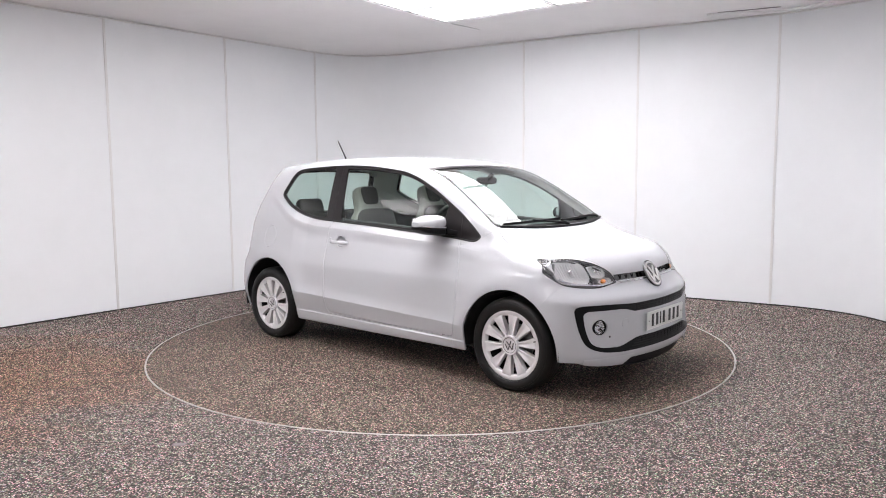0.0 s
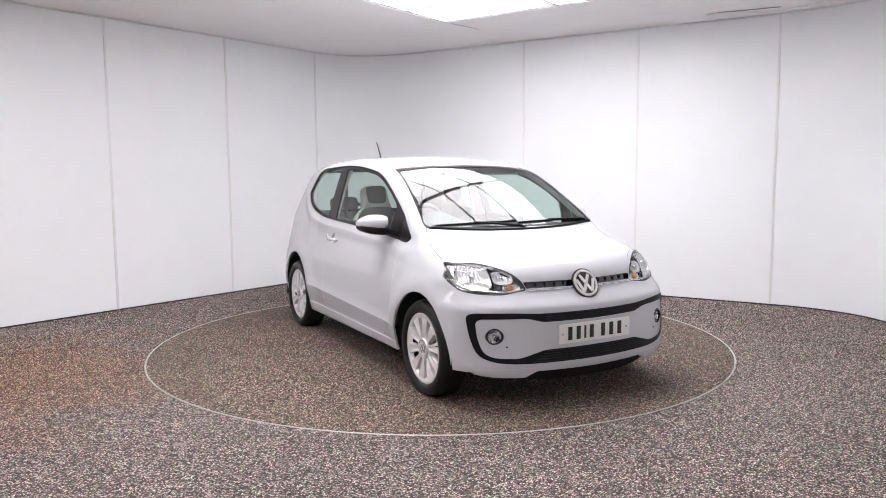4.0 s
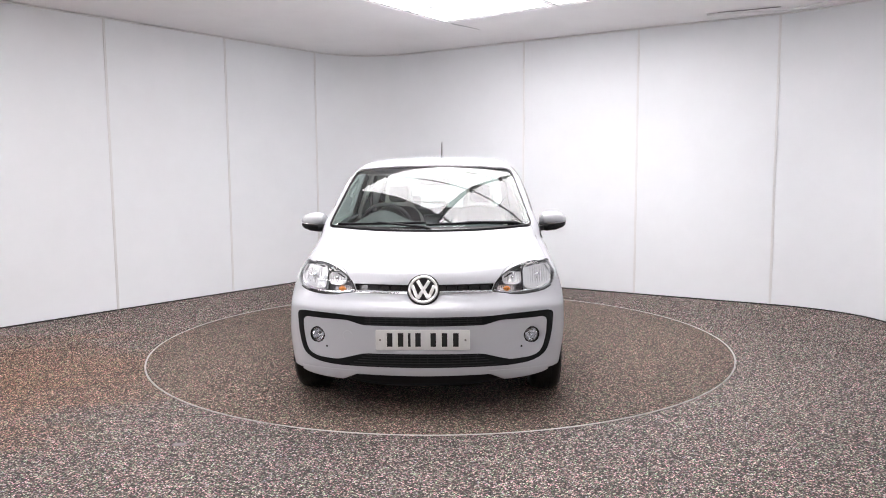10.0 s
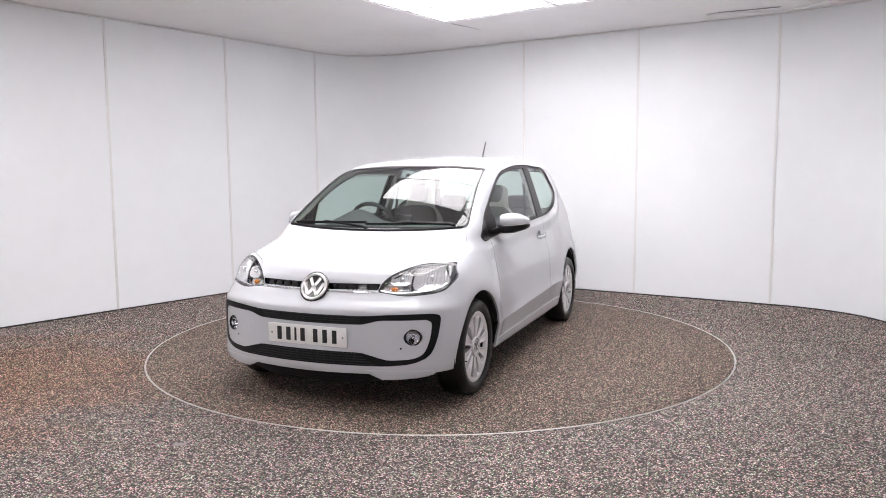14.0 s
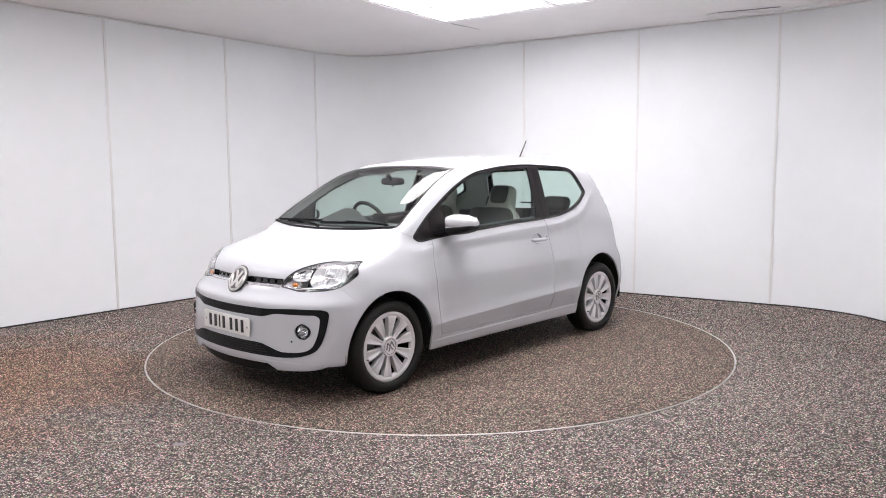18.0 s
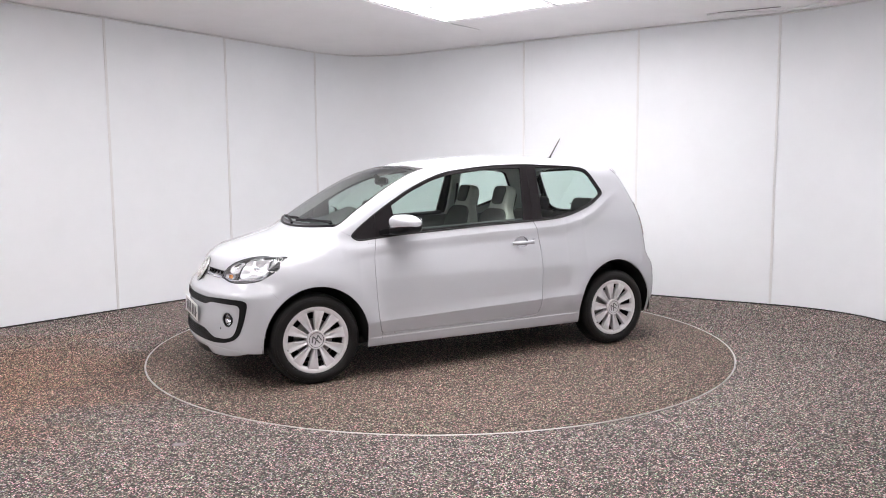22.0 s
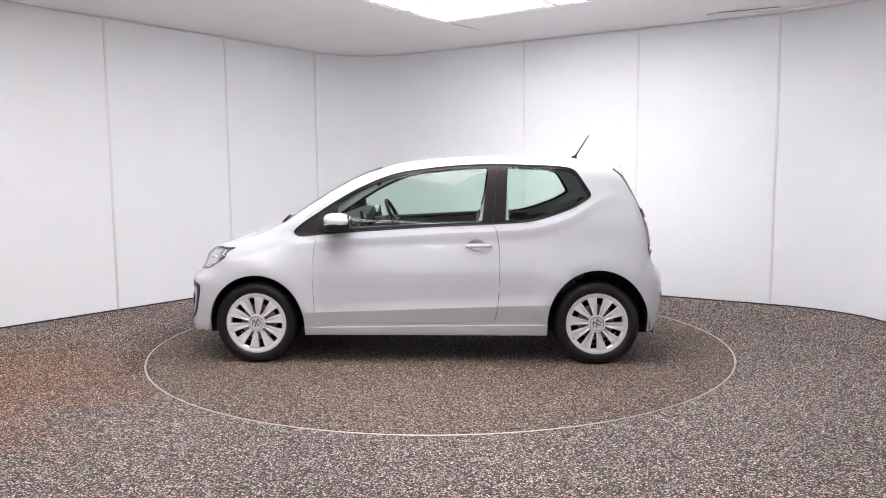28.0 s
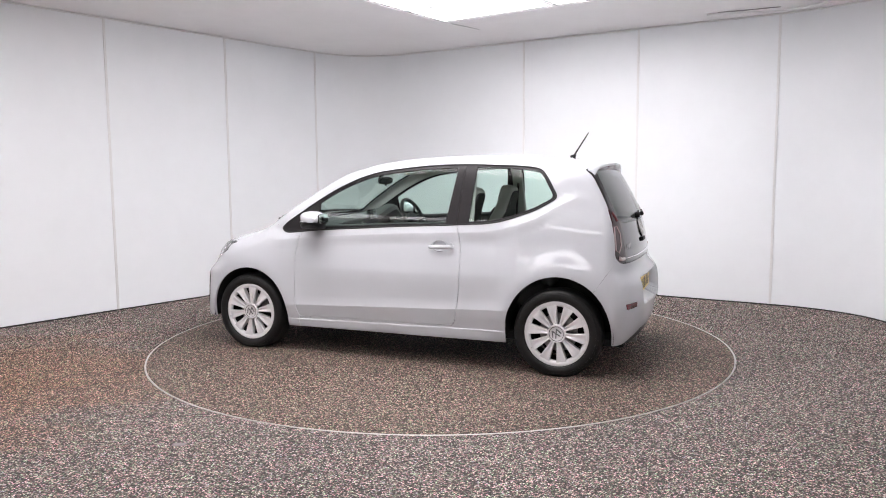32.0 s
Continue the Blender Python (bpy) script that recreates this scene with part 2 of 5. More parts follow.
def footprint(grow):
    """The wall's inner line, pushed outwards."""
    pts, n = [], len(FOOT)
    for i in range(n):
        p, a, c = Vector(FOOT[i]), Vector(FOOT[i - 1]), Vector(FOOT[(i + 1) % n])
        d = (c - a).normalized()
        pts.append(p + grow * Vector((-d.y, d.x)))
    return pts


def build_room():
    n = len(FOOT)
    inner, outer = footprint(0), footprint(.12)
    b = bmesh.new()
    rows = [[b.verts.new((p.x, p.y, z)) for p in pts] for pts, z in ((inner, -.05), (inner, H + .02), (outer, H + .02), (outer, -.05))]
    for r in range(4):
        for i in range(n):
            j = (i + 1) % n
            b.faces.new((rows[r][i], rows[r][j], rows[(r + 1) % 4][j], rows[(r + 1) % 4][i]))
    bmesh.ops.recalc_face_normals(b, faces=b.faces)
    wall = tagged(part("wall_round", b, WALL, smooth=30), "white sheet-clad booth wall with rounded corners", "wall", kind="structure")

    # joint strips where two sheets meet: a flat cover with two raised lips
    for x, y in ((-3.23, 1.41), (-2.40, 2.50), (-1.54, 3.5), (.99, 2.845), (2.13, 2.132), (3.3, 1.4), (3.9, -.2), (-4.7, -.48)):
        k = min(range(n), key=lambda i: seg_dist(FOOT[i], FOOT[(i + 1) % n], (x, y)))
        a, c = Vector(FOOT[k]), Vector(FOOT[(k + 1) % n])
        d = (c - a).normalized()
        q = a + d * (Vector((x, y)) - a).dot(d)
        m = Matrix.Translation((q.x, q.y, 0)) @ Matrix.Rotation(math.atan2(d.y, d.x), 4, "Z")
        s = box((.024, .005, H - .012), place(0, -.0012, (H - .012) / 2 + .004), .0015)
        for dx in (-.009, .009):
            box((.004, .005, H - .012), place(dx, -.0055, (H - .012) / 2 + .004), .0015, s)
        s.transform(m)
        part("joint_strip", s, STRIP, wall)

    # a bead along the top of the wall
    bead = rod([(p.x, p.y, H - .010) for p in footprint(-.006)], .009, 8, closed=True)
    part("ceiling_bead", bead, STRIP, wall)
    foot = rod([(p.x, p.y, .006) for p in footprint(-.004)], .007, 6, closed=True)
    part("floor_seal", foot, SEAL, wall)

    # ceiling with an opening for the light panels; its own sheet
    ceiling()

    # floor: one sheet round the turntable, and the pit's rim
    b = bmesh.new()
    m = 96
    ring = [(2.2335 * math.cos(2 * math.pi * i / m), 2.2335 * math.sin(2 * math.pi * i / m)) for i in range(m)]
    big = [(8.5 * math.cos(2 * math.pi * i / m), -1.5 + 8.5 * math.sin(2 * math.pi * i / m)) for i in range(m)]
    v1, v2, v3 = ([b.verts.new((x, y, z)) for x, y in pts] for pts, z in ((ring, 0), (big, 0), (ring, -.12)))
    for i in range(m):
        j = (i + 1) % m
        b.faces.new((v1[i], v2[i], v2[j], v1[j]))
        b.faces.new((v1[j], v3[j], v3[i], v1[i]))
    floor = tagged(part("floor", b, FLOOR), "speckled grey granulate floor with rust-brown wash", "floor", kind="structure")
    rim = lathe([(2.2320, -.03), (2.2320, .0012), (2.2335, .0018), (2.2350, .0012), (2.2350, -.03)], 160)
    part("edge_strip", rim, ALUMINIUM, floor, "thin pale metal edging round the turntable")

    # ceiling flaws: a slit beside the lights and a strip of trim that has come loose
    slit = loft([[(.141 + dx, 1.815 + dy, z), (.433 + dx * .3, 2.122 + dy * .3, z)] + [(.433 - dx * .3, 2.122 - dy * .3, z), (.141 - dx, 1.815 - dy, z)] for z in (H - .0035, H - .001) for dx, dy in ((.006, -.005),)])
    tagged(part("ceiling_slit", slit, RIM_DARK), "dark open slit in the ceiling sheet", "ceiling", kind="structure")
    loose = rod([(2.60, 1.42, H - .012), (2.75, 1.30, H - .020), (2.95, 1.20, H - .040), (3.15, 1.09, H - .050), (3.32, .98, H - .042), (3.50, .86, H - .018), (3.66, .70, H - .012)], .012, 8)
    part("loose_trim", loose, STRIP, wall, "sagging loose strip of ceiling trim")
    loose2 = rod([(2.675, 1.36, H - .004), (2.9, 1.245, H - .006), (3.17, 1.12, H - .004)], .004, 6)
    part("torn_edge", loose2, RIM_DARK, wall)

    tag = slab(fillet([(-.034, -.02, .006), (.026, -.024, .006), (.036, .012, .006), (-.028, .022, .006)]), .0015, Matrix.Translation((-1.306, -2.331, .0025)) @ spin(rz=4), 0)
    tagged(part("paper_scrap", tag, PAPER), "small pale torn paper scrap lying on the floor", "litter")


def seg_dist(a, c, p):
    a, c, p = Vector(a), Vector(c), Vector(p)
    s = min(1, max(0, (p - a).dot(c - a) / (c - a).length_squared))
    return (a + s * (c - a) - p).length


def panel_spots():
    """Column and row of every lit panel, with the gaps between them."""
    # row 9 is added, out of sight, to brighten the car's sides and front
    return [(0, r) for r in (0, 1, 2, 4, 5)] + [(1, r) for r in (0, 1, 2, 3, 4, 5)] + [(-2, 7)] + [(c, 9) for c in (-1, 0, 1, 2)]


# narrow panels at the far end behind the camera: middle along U and V, length along V
FAR_LIGHTS = ((1.60, 6.75, .42), (1.66, 7.35, .42), (1.75, 8.30, .70))


def ceiling():
    b = bmesh.new()
    # the sheet is laid in cells, the lit cells left open
    us = [-6.0] + [c * (TILE_U + BAR) + e for c in range(-2, 3) for e in (0, TILE_U)] + [8.5]
    vs = [-5.0] + [TILE_V * r for r in range(15)] + [11.5]
    lit = {(2 * c + 5, r + 1) for c, r in panel_spots()}
    for i in range(len(us) - 1):
        for j in range(len(vs) - 1):
            if (i, j) in lit:
                continue
            q = [CORNER + U * us[i + a] + V * vs[j + c] for a, c in ((0, 0), (1, 0), (1, 1), (0, 1))]
            b.faces.new([b.verts.new((p.x, p.y, H)) for p in q])
    bmesh.ops.remove_doubles(b, verts=b.verts, dist=1e-4)
    bmesh.ops.recalc_face_normals(b, faces=b.faces)
    if sum(f.normal.z for f in b.faces) > 0:
        bmesh.ops.reverse_faces(b, faces=b.faces)
    r = bmesh.ops.extrude_face_region(b, geom=list(b.faces))
    bmesh.ops.translate(b, vec=(0, 0, .06), verts=[v for v in r["geom"] if isinstance(v, bmesh.types.BMVert)])
    bmesh.ops.recalc_face_normals(b, faces=b.faces)
    tagged(part("ceiling", b, CEIL, smooth=0), "pale grey sheet ceiling of the booth", "ceiling", kind="structure")
    turn = Matrix.Rotation(math.atan2(U.y, U.x), 4, "Z")
    first = None
    for c, r in panel_spots():
        p = CORNER + U * (c * (TILE_U + BAR) + TILE_U / 2) + V * (TILE_V * (r + .5))
        m = Matrix.Translation((p.x, p.y, H + .012)) @ turn
        if first is None:
            first = tagged(new("ceiling_light"), "lit white panel light set in the ceiling", "ceiling light", group="ceiling lights")
            d = box((TILE_U - .028, TILE_V - .028, .012), place(0, 0, .006), .002)
            part("diffuser", d, LIGHT, first)
            f = bmesh.new()
            for x, y, w, h in ((0, TILE_V / 2 - .0065, TILE_U, .013), (0, -TILE_V / 2 + .0065, TILE_U, .013), (TILE_U / 2 - .0065, 0, .013, TILE_V - .026), (-TILE_U / 2 + .0065, 0, .013, TILE_V - .026)):
                box((w, h, .02), place(x, y, .004), .001, f)
            part("frame", f, mat("light_frame", (.24, .235, .24), .4, metal=.3, grain=.1), first)
            first.matrix_basis = m
        else:
            copy_thing(first, m)
    for u, v, ln in FAR_LIGHTS:
        p = CORNER + U * u + V * v
        lamp = tagged(new("ceiling_light"), "lit narrow white light under the ceiling", "ceiling light", group="ceiling lights")
        part("diffuser", box((.34, ln - .03, .012), place(0, 0, -.012), .002), LIGHT, lamp)
        part("frame", box((.37, ln, .014), place(0, 0, .001), .002), bpy.data.materials["light_frame"], lamp)
        lamp.matrix_basis = Matrix.Translation((p.x, p.y, H - .009)) @ turn


build_room()
turntable = tagged(new("turntable"), "round turning platform covered in brown-grey granulate", "turntable")
part("platform", lathe([(0, 0), (2.0, 0), (2.2225, 0), (2.2225, -.10), (0, -.10)], 160), DISC, turntable)
part("edge_strip", lathe([(2.2235, -.05), (2.2235, .0018), (2.2260, .0026), (2.2285, .0018), (2.2285, -.05)], 160), ALUMINIUM, turntable)

# ---- the car's skin as one smooth solid: car space, x forward, y left, z up, origin on the ground between the axles ----
def table(xs, ys):
    """A smooth curve without overshoot through a few design points."""
    xs, ys = np.array(xs, float), np.array(ys, float)
    h, d = np.diff(xs), np.diff(ys) / np.diff(xs)
    m = np.zeros(len(xs))
    w1, w2 = 2 * h[1:] + h[:-1], h[1:] + 2 * h[:-1]
    same = d[1:] * d[:-1] > 0
    safe = np.where(same, d[:-1], 1), np.where(same, d[1:], 1)
    m[1:-1] = np.where(same, (w1 + w2) / (w1 / safe[0] + w2 / safe[1]), 0)
    m[0], m[-1] = d[0], d[-1]

    def at(x):
        x = np.clip(x, xs[0], xs[-1])
        i = np.clip(np.searchsorted(xs, x) - 1, 0, len(h) - 1)
        s = (x - xs[i]) / h[i]
        return ((1 + 2 * s) * (1 - s) ** 2 * ys[i] + s * (1 - s) ** 2 * h[i] * m[i]
                + s * s * (3 - 2 * s) * ys[i + 1] + s * s * (s - 1) * h[i] * m[i + 1])
    return at


def smoothed(curve, lo, hi, step, width):
    """The same curve with its kinks relaxed over a width."""
    xs = np.arange(lo, hi + step / 2, step)
    k = np.linspace(-3, 3, 25)
    g = np.exp(-k * k / 2)
    return table(xs, sum(w * curve(xs + width * d) for w, d in zip(g, k)) / g.sum())


ROOF = table((-1.9, -1.45, -1.265, -1.085, -.904, -.677, -.449, -.221, -.08, .09, .22, .37, .542, .682, .822, .986, 1.12, 1.16, 1.268, 1.41, 1.576, 1.72, 1.8, 1.95),
             (1.37, 1.412, 1.437, 1.451, 1.463, 1.474, 1.478, 1.473, 1.463, 1.447, 1.429, 1.384, 1.300, 1.226, 1.149, 1.058, .982, .960, .926, .886, .836, .788, .757, .68))
CROWN = table((-1.9, -1.2, 0, .3, .6, 1.05, 1.2, 1.5, 1.9), (.11, .09, .09, .10, .12, .13, .10, .10, .13))
WIDTH = table((.1, .18, .25, .30, .38, .43, .50, .60, .66, .72, .80, .86, .93, .97, 1.0, 1.1, 1.2, 1.3, 1.39, 1.5),
              (.775, .79, .800, .806, .816, .820, .817, .815, .811, .803, .789, .777, .765, .758, .751, .720, .686, .650, .615, .572))
NARROW_FRONT = table((.1, .6, .7, .78, .85, .94, 1.5), (.02, .02, .02, .030, .065, .160, .19))
NARROW_REAR = table((.1, .5, .7, .9, 1.1, 1.5), (.03, .03, .03, .036, .055, .075))
NOSE = table((.1, .17, .21, .26, .30, .45, .53, .578, .594, .63, .68, .74, .80, .9), (1.74, 1.81, 1.838, 1.855, 1.850, 1.838, 1.833, 1.829, 1.818, 1.780, 1.742, 1.724, 1.70, 1.65))
TAIL = table((.1, .2, .28, .36, .46, .56, .61, .65, .69, .75, .85, .95, 1.06, 1.2, 1.32, 1.42, 1.55),
             (1.62, 1.68, 1.715, 1.735, 1.745, 1.740, 1.728, 1.702, 1.672, 1.658, 1.645, 1.625, 1.59, 1.52, 1.45, 1.38, 1.29))
EDGE = table((-1.9, -1.2, -.6, .1, .5, .9, 1.15, 1.4, 1.9), (.14, .12, .10, .09, .07, .07, .10, .12, .12))


ROOF = smoothed(ROOF, -1.9, 1.95, .025, .035)
WIDTH, TAIL, NOSE = smoothed(WIDTH, .1, 1.5, .02, .02), smoothed(TAIL, .1, 1.55, .02, .015), smoothed(NOSE, .1, .9, .01, .006)
PLAIN_ROOF = ROOF


def ROOF(x):
    """The roof line, with the windscreen bowed outwards between the header and the scuttle."""
    k = np.clip((x - .32) / .80, 0, 1)
    return PLAIN_ROOF(x) + 4 * k * (1 - k) * (.0445 - .0230 * k)


BELT = smoothed(table((-1.35, -1.2, -1.04, -.84, -.72, -.487, -.035, .27, .555, .80, 1.0), (1.19, 1.125, 1.036, .968, .944, .932, .914, .896, .880, .860, .84)), -1.3, .98, .04, .03)


def round_max(a, b, k):
    h = np.maximum(k - np.abs(a - b), 0)
    return np.maximum(a, b) + h * h / (4 * k)


def crease_line(x):
    return .393 - .034 * x


def half_width(x, z):
    w = WIDTH(z)
    front = np.clip((x - .3) / 1.3, 0, None) ** 2
    rear = np.clip((-.5 - x) / 1.0, 0, None) ** 2
    w = w - NARROW_FRONT(z) * front - NARROW_REAR(z) * rear
    for cx, cz, r0 in ((1.19, .28, .40), (-1.2, .29, .42)):
        r = np.hypot(x - cx, (z - cz) * .95)
        w = w + .020 * np.exp(-((r - r0 + .05) / .10) ** 2) * np.clip((z - .15) / .2, 0, 1)
    # the flank falls inwards below its lower crease, between the wheels
    fade = np.clip((x + .92) / .14, 0, 1) * np.clip((.90 - x) / .14, 0, 1)
    w = w - fade * .06 * np.clip(crease_line(x) - z, 0, .13)
    # above the crease it is hollowed: a flare at the foot, an upright middle, a leaning upper third
    low = np.clip((z - crease_line(x)) / .075, 0, 1)
    lean = np.clip(z - .635, 0, .205)
    lean = lean * lean / (lean + .025)
    w = w - fade * (.012 * (1 - (1 - low) ** 2) + .063 * lean + .0038 * (1 - np.exp(-lean / .08)) - .005)
    w = w + fade * .006 * np.clip((.272 - .012 * x - z) / .008, 0, 1)
    # shoulder: a ledge under the side glass, above a crease that follows it
    edge = BELT(x)
    swell = np.clip((z - edge + .08) / .08, 0, 1)
    bulge = np.where(z < edge, .010 * swell * swell * (3 - 2 * swell), np.clip(.010 - .22 * (z - edge), 0, .010))
    w = w + bulge * np.clip((1.0 - x) / .12, 0, 1) * np.clip((x + 1.42) / .25, 0, 1)
    return w


def solid(p):
    """Below zero inside the body, above zero outside."""
    x, y, z = p[..., 0], np.abs(p[..., 1]), p[..., 2]
    side = y - half_width(x, z)
    top = z - (ROOF(x) - CROWN(x) * y * y)
    f = round_max(side, top, EDGE(x))
    nose = x - (NOSE(z) - .28 * y ** 2 - .35 * y ** 6)
    f = round_max(f, nose, .05 + .05 * np.clip(y / .6, 0, 1))
    niche = np.clip((.46 - y) / .09, 0, 1) * np.clip((z - .455) / .03, 0, 1) * np.clip((.635 - z) / .03, 0, 1)
    tail = -x - (TAIL(z) - .08 * niche * niche * (3 - 2 * niche) - .118 * y ** 2 - .20 * y ** 6)
    f = round_max(f, tail, .045 + .02 * np.clip((.75 - z) / .1, 0, 1))
    return round_max(f, .185 - z, .03)


def slope(p, e=6e-4):
    g = np.stack([solid(p + e * np.eye(3)[i]) - solid(p - e * np.eye(3)[i]) for i in range(3)], -1)
    return g / np.maximum(np.linalg.norm(g, axis=-1, keepdims=True), 1e-9)


def settle(p, steps=3):
    """Move points onto the skin."""
    for _ in range(steps):
        e = 6e-4
        g = np.stack([solid(p + e * np.eye(3)[i]) - solid(p - e * np.eye(3)[i]) for i in range(3)], -1) / (2 * e)
        p = p - (solid(p) / np.maximum((g * g).sum(-1), .2))[..., None] * g
    return p


# ---- cutting the skin into panels ----
NPHI, NMID, NFAN = 112, 100, 46


def skin_grid():
    """Points of the left half of the skin, shot out from a spine inside the body."""
    phi = np.linspace(-math.pi / 2, math.pi / 2, NPHI)
    xa, xb, zc = -1.05, 1.13, .60
    rays = []
    for s in np.linspace(math.pi / 2, 0, NFAN + 1)[:-1]:
        rays.append((xa, -math.sin(s), math.cos(s)))
    for x in np.linspace(xa, xb, NMID):
        rays.append((x, 0, 1))
    for s in np.linspace(0, math.pi / 2, NFAN + 1)[1:]:
        rays.append((xb, math.sin(s), math.cos(s)))
    rays = np.array(rays)
    o = np.zeros((len(rays), NPHI, 3))
    d = np.zeros_like(o)
    o[..., 0], o[..., 2] = rays[:, :1], zc
    d[..., 0] = rays[:, 1:2]
    d[..., 1], d[..., 2] = rays[:, 2:3] * np.cos(phi), rays[:, 2:3] * np.sin(phi)
    lo, hi = np.zeros(o.shape[:2]), np.full(o.shape[:2], 2.5)
    for _ in range(34):
        mid = (lo + hi) / 2
        inside = solid(o + mid[..., None] * d) < 0
        lo, hi = np.where(inside, mid, lo), np.where(inside, hi, mid)
    return o + lo[..., None] * d


def flat(kind, p):
    return {"side": (p[0], p[2]), "front": (p[1], p[2]), "top": (p[0], p[1])}[kind]


def knife(bm, kind, pts, where, closed=True):
    """Cut the faces that satisfy where() along an outline seen from the side, the front or above."""
    segs = list(zip(pts, pts[1:] + pts[:1])) if closed else list(zip(pts, pts[1:]))
    pad = .03
    x0, x1 = min(p[0] for p in pts) - pad, max(p[0] for p in pts) + pad
    y0, y1 = min(p[1] for p in pts) - pad, max(p[1] for p in pts) + pad
    boxes = {}
    sa = np.array([(min(a[0], c[0]), max(a[0], c[0]), min(a[1], c[1]), max(a[1], c[1])) for a, c in segs])

    def bounds(f):
        q = [flat(kind, v.co) for v in f.verts]
        return min(a for a, _ in q), max(a for a, _ in q), min(c for _, c in q), max(c for _, c in q)
    for f in bm.faces:
        if where(f.calc_center_median(), f.normal):
            bb = bounds(f)
            if bb[0] < x1 and bb[1] > x0 and bb[2] < y1 and bb[3] > y0 and np.any((bb[0] <= sa[:, 1]) & (bb[1] >= sa[:, 0]) & (bb[2] <= sa[:, 3]) & (bb[3] >= sa[:, 2])):
                boxes[f] = bb
    for a, c in segs:
        if (a[0] - c[0]) ** 2 + (a[1] - c[1]) ** 2 < 1e-10:
            continue
        sx0, sx1, sy0, sy1 = min(a[0], c[0]), max(a[0], c[0]), min(a[1], c[1]), max(a[1], c[1])
        hit = [f for f, bb in boxes.items() if bb[0] <= sx1 and bb[1] >= sx0 and bb[2] <= sy1 and bb[3] >= sy0]
        if not hit:
            continue
        n2 = (-(c[1] - a[1]), c[0] - a[0])
        co = {"side": (a[0], 0, a[1]), "front": (0, a[0], a[1]), "top": (a[0], a[1], 0)}[kind]
        no = {"side": (n2[0], 0, n2[1]), "front": (0, n2[0], n2[1]), "top": (n2[0], n2[1], 0)}[kind]
        geom = set(hit)
        for f in hit:
            geom.update(f.edges)
            geom.update(f.verts)
        for f in hit:
            del boxes[f]
        r = bmesh.ops.bisect_plane(bm, geom=list(geom), dist=1e-5, plane_co=co, plane_no=no)
        for f in r["geom"]:
            if isinstance(f, bmesh.types.BMFace) and f.is_valid:
                boxes[f] = bounds(f)


def inside(poly, x, y):
    odd, n = False, len(poly)
    for i in range(n):
        (ax, ay), (bx, by) = poly[i], poly[(i + 1) % n]
        if (ay > y) != (by > y) and x < (bx - ax) * (y - ay) / (by - ay) + ax:
            odd = not odd
    return odd


def arch(cx, cz, a, b):
    return [(cx + a, .05)] + [(cx + a * math.cos(math.pi * i / 30), cz + b * math.sin(math.pi * i / 30)) for i in range(31)] + [(cx - a, .05)]


ARCH_F, ARCH_R = arch(1.196, .28, .343, .350), arch(-1.209, .29, .350, .372)
GLASSHOUSE = fillet([(.935, .930, .02), (.885, .98, .05), (.74, 1.077, .05), (.645, 1.137, .05), (.482, 1.230, .06), (.32, 1.302, .06), (.17, 1.348, .07), (-.11, 1.382, .1), (-.30, 1.395, .1),
                     (-.52, 1.399, .1), (-.925, 1.382, .1), (-1.045, 1.366, .06), (-1.085, 1.325, .04), (-1.178, 1.172, .035), (-1.04, 1.090, .05), (-.84, 1.021, .08), (-.72, .996, .08),
                     (-.487, .984, .1), (-.035, .966, .1), (.27, .947, .1), (.555, .931, .1), (.80, .908, .05), (.89, .900, .05)], 4)
DOOR_GLASS = fillet([(.605, .950, .01), (.625, 1.122, .01), (.48, 1.208, .06), (.32, 1.279, .06), (.17, 1.325, .07), (-.11, 1.359, .1), (-.30, 1.371, .1), (-.452, 1.374, .012), (-.402, .993, .012), (-.035, .984, .1), (.27, .965, .1)], 4)
QUARTER_GLASS = fillet([(-.592, 1.380, .012), (-.915, 1.364, .08), (-1.03, 1.349, .05), (-1.066, 1.318, .035), (-1.150, 1.176, .03), (-1.032, 1.108, .05), (-.84, 1.040, .08), (-.72, 1.014, .08), (-.570, 1.006, .012)], 4)
DOOR = fillet([(.763, .909, .02), (.786, .813, .08), (.795, .692, .1), (.789, .53, .1), (.779, .367, .06), (.758, .277, .035), (-.11, .284, 0), (-.44, .292, .0), (-.492, .297, .07), (-.516, .414, .08), (-.526, .556, .1), (-.530, .718, .1),
               (-.525, .839, .08), (-.508, .93, .06), (-.484, .985, .03), (-.512, 1.42, 0), (.17, 1.42, 0), (.752, 1.09, 0)], 4)
HEAD = fillet([(.728, .820, .012), (.774, .745, .02), (.748, .690, .04), (.69, .664, .05), (.545, .651, .05), (.386, .673, .012), (.410, .733, .05), (.485, .788, .06), (.60, .822, .05)], 4)
FRAME = fillet([(-.02, .549, 0), (.349, .550, .05), (.543, .562, .08), (.712, .562, .035), (.738, .545, .03), (.724, .419, .05), (.694, .322, .05), (.61, .284, .05), (.48, .273, .05), (-.02, .272, 0)], 4)
INLAY = fillet([(-.02, .500, 0), (.336, .502, .02), (.430, .527, .03), (.676, .529, .02), (.698, .512, .02), (.692, .419, .05), (.664, .336, .03), (.61, .310, .04), (.48, .304, .03), (.33, .345, .03), (-.02, .347, 0)], 4)
SLOT = fillet([(-.02, .712, 0), (.394, .716, .008), (.383, .684, .008), (-.02, .680, 0)], 3)
FOG = [(.607 + .046 * math.cos(2 * math.pi * i / 28), .431 + .042 * math.sin(2 * math.pi * i / 28)) for i in range(28)]
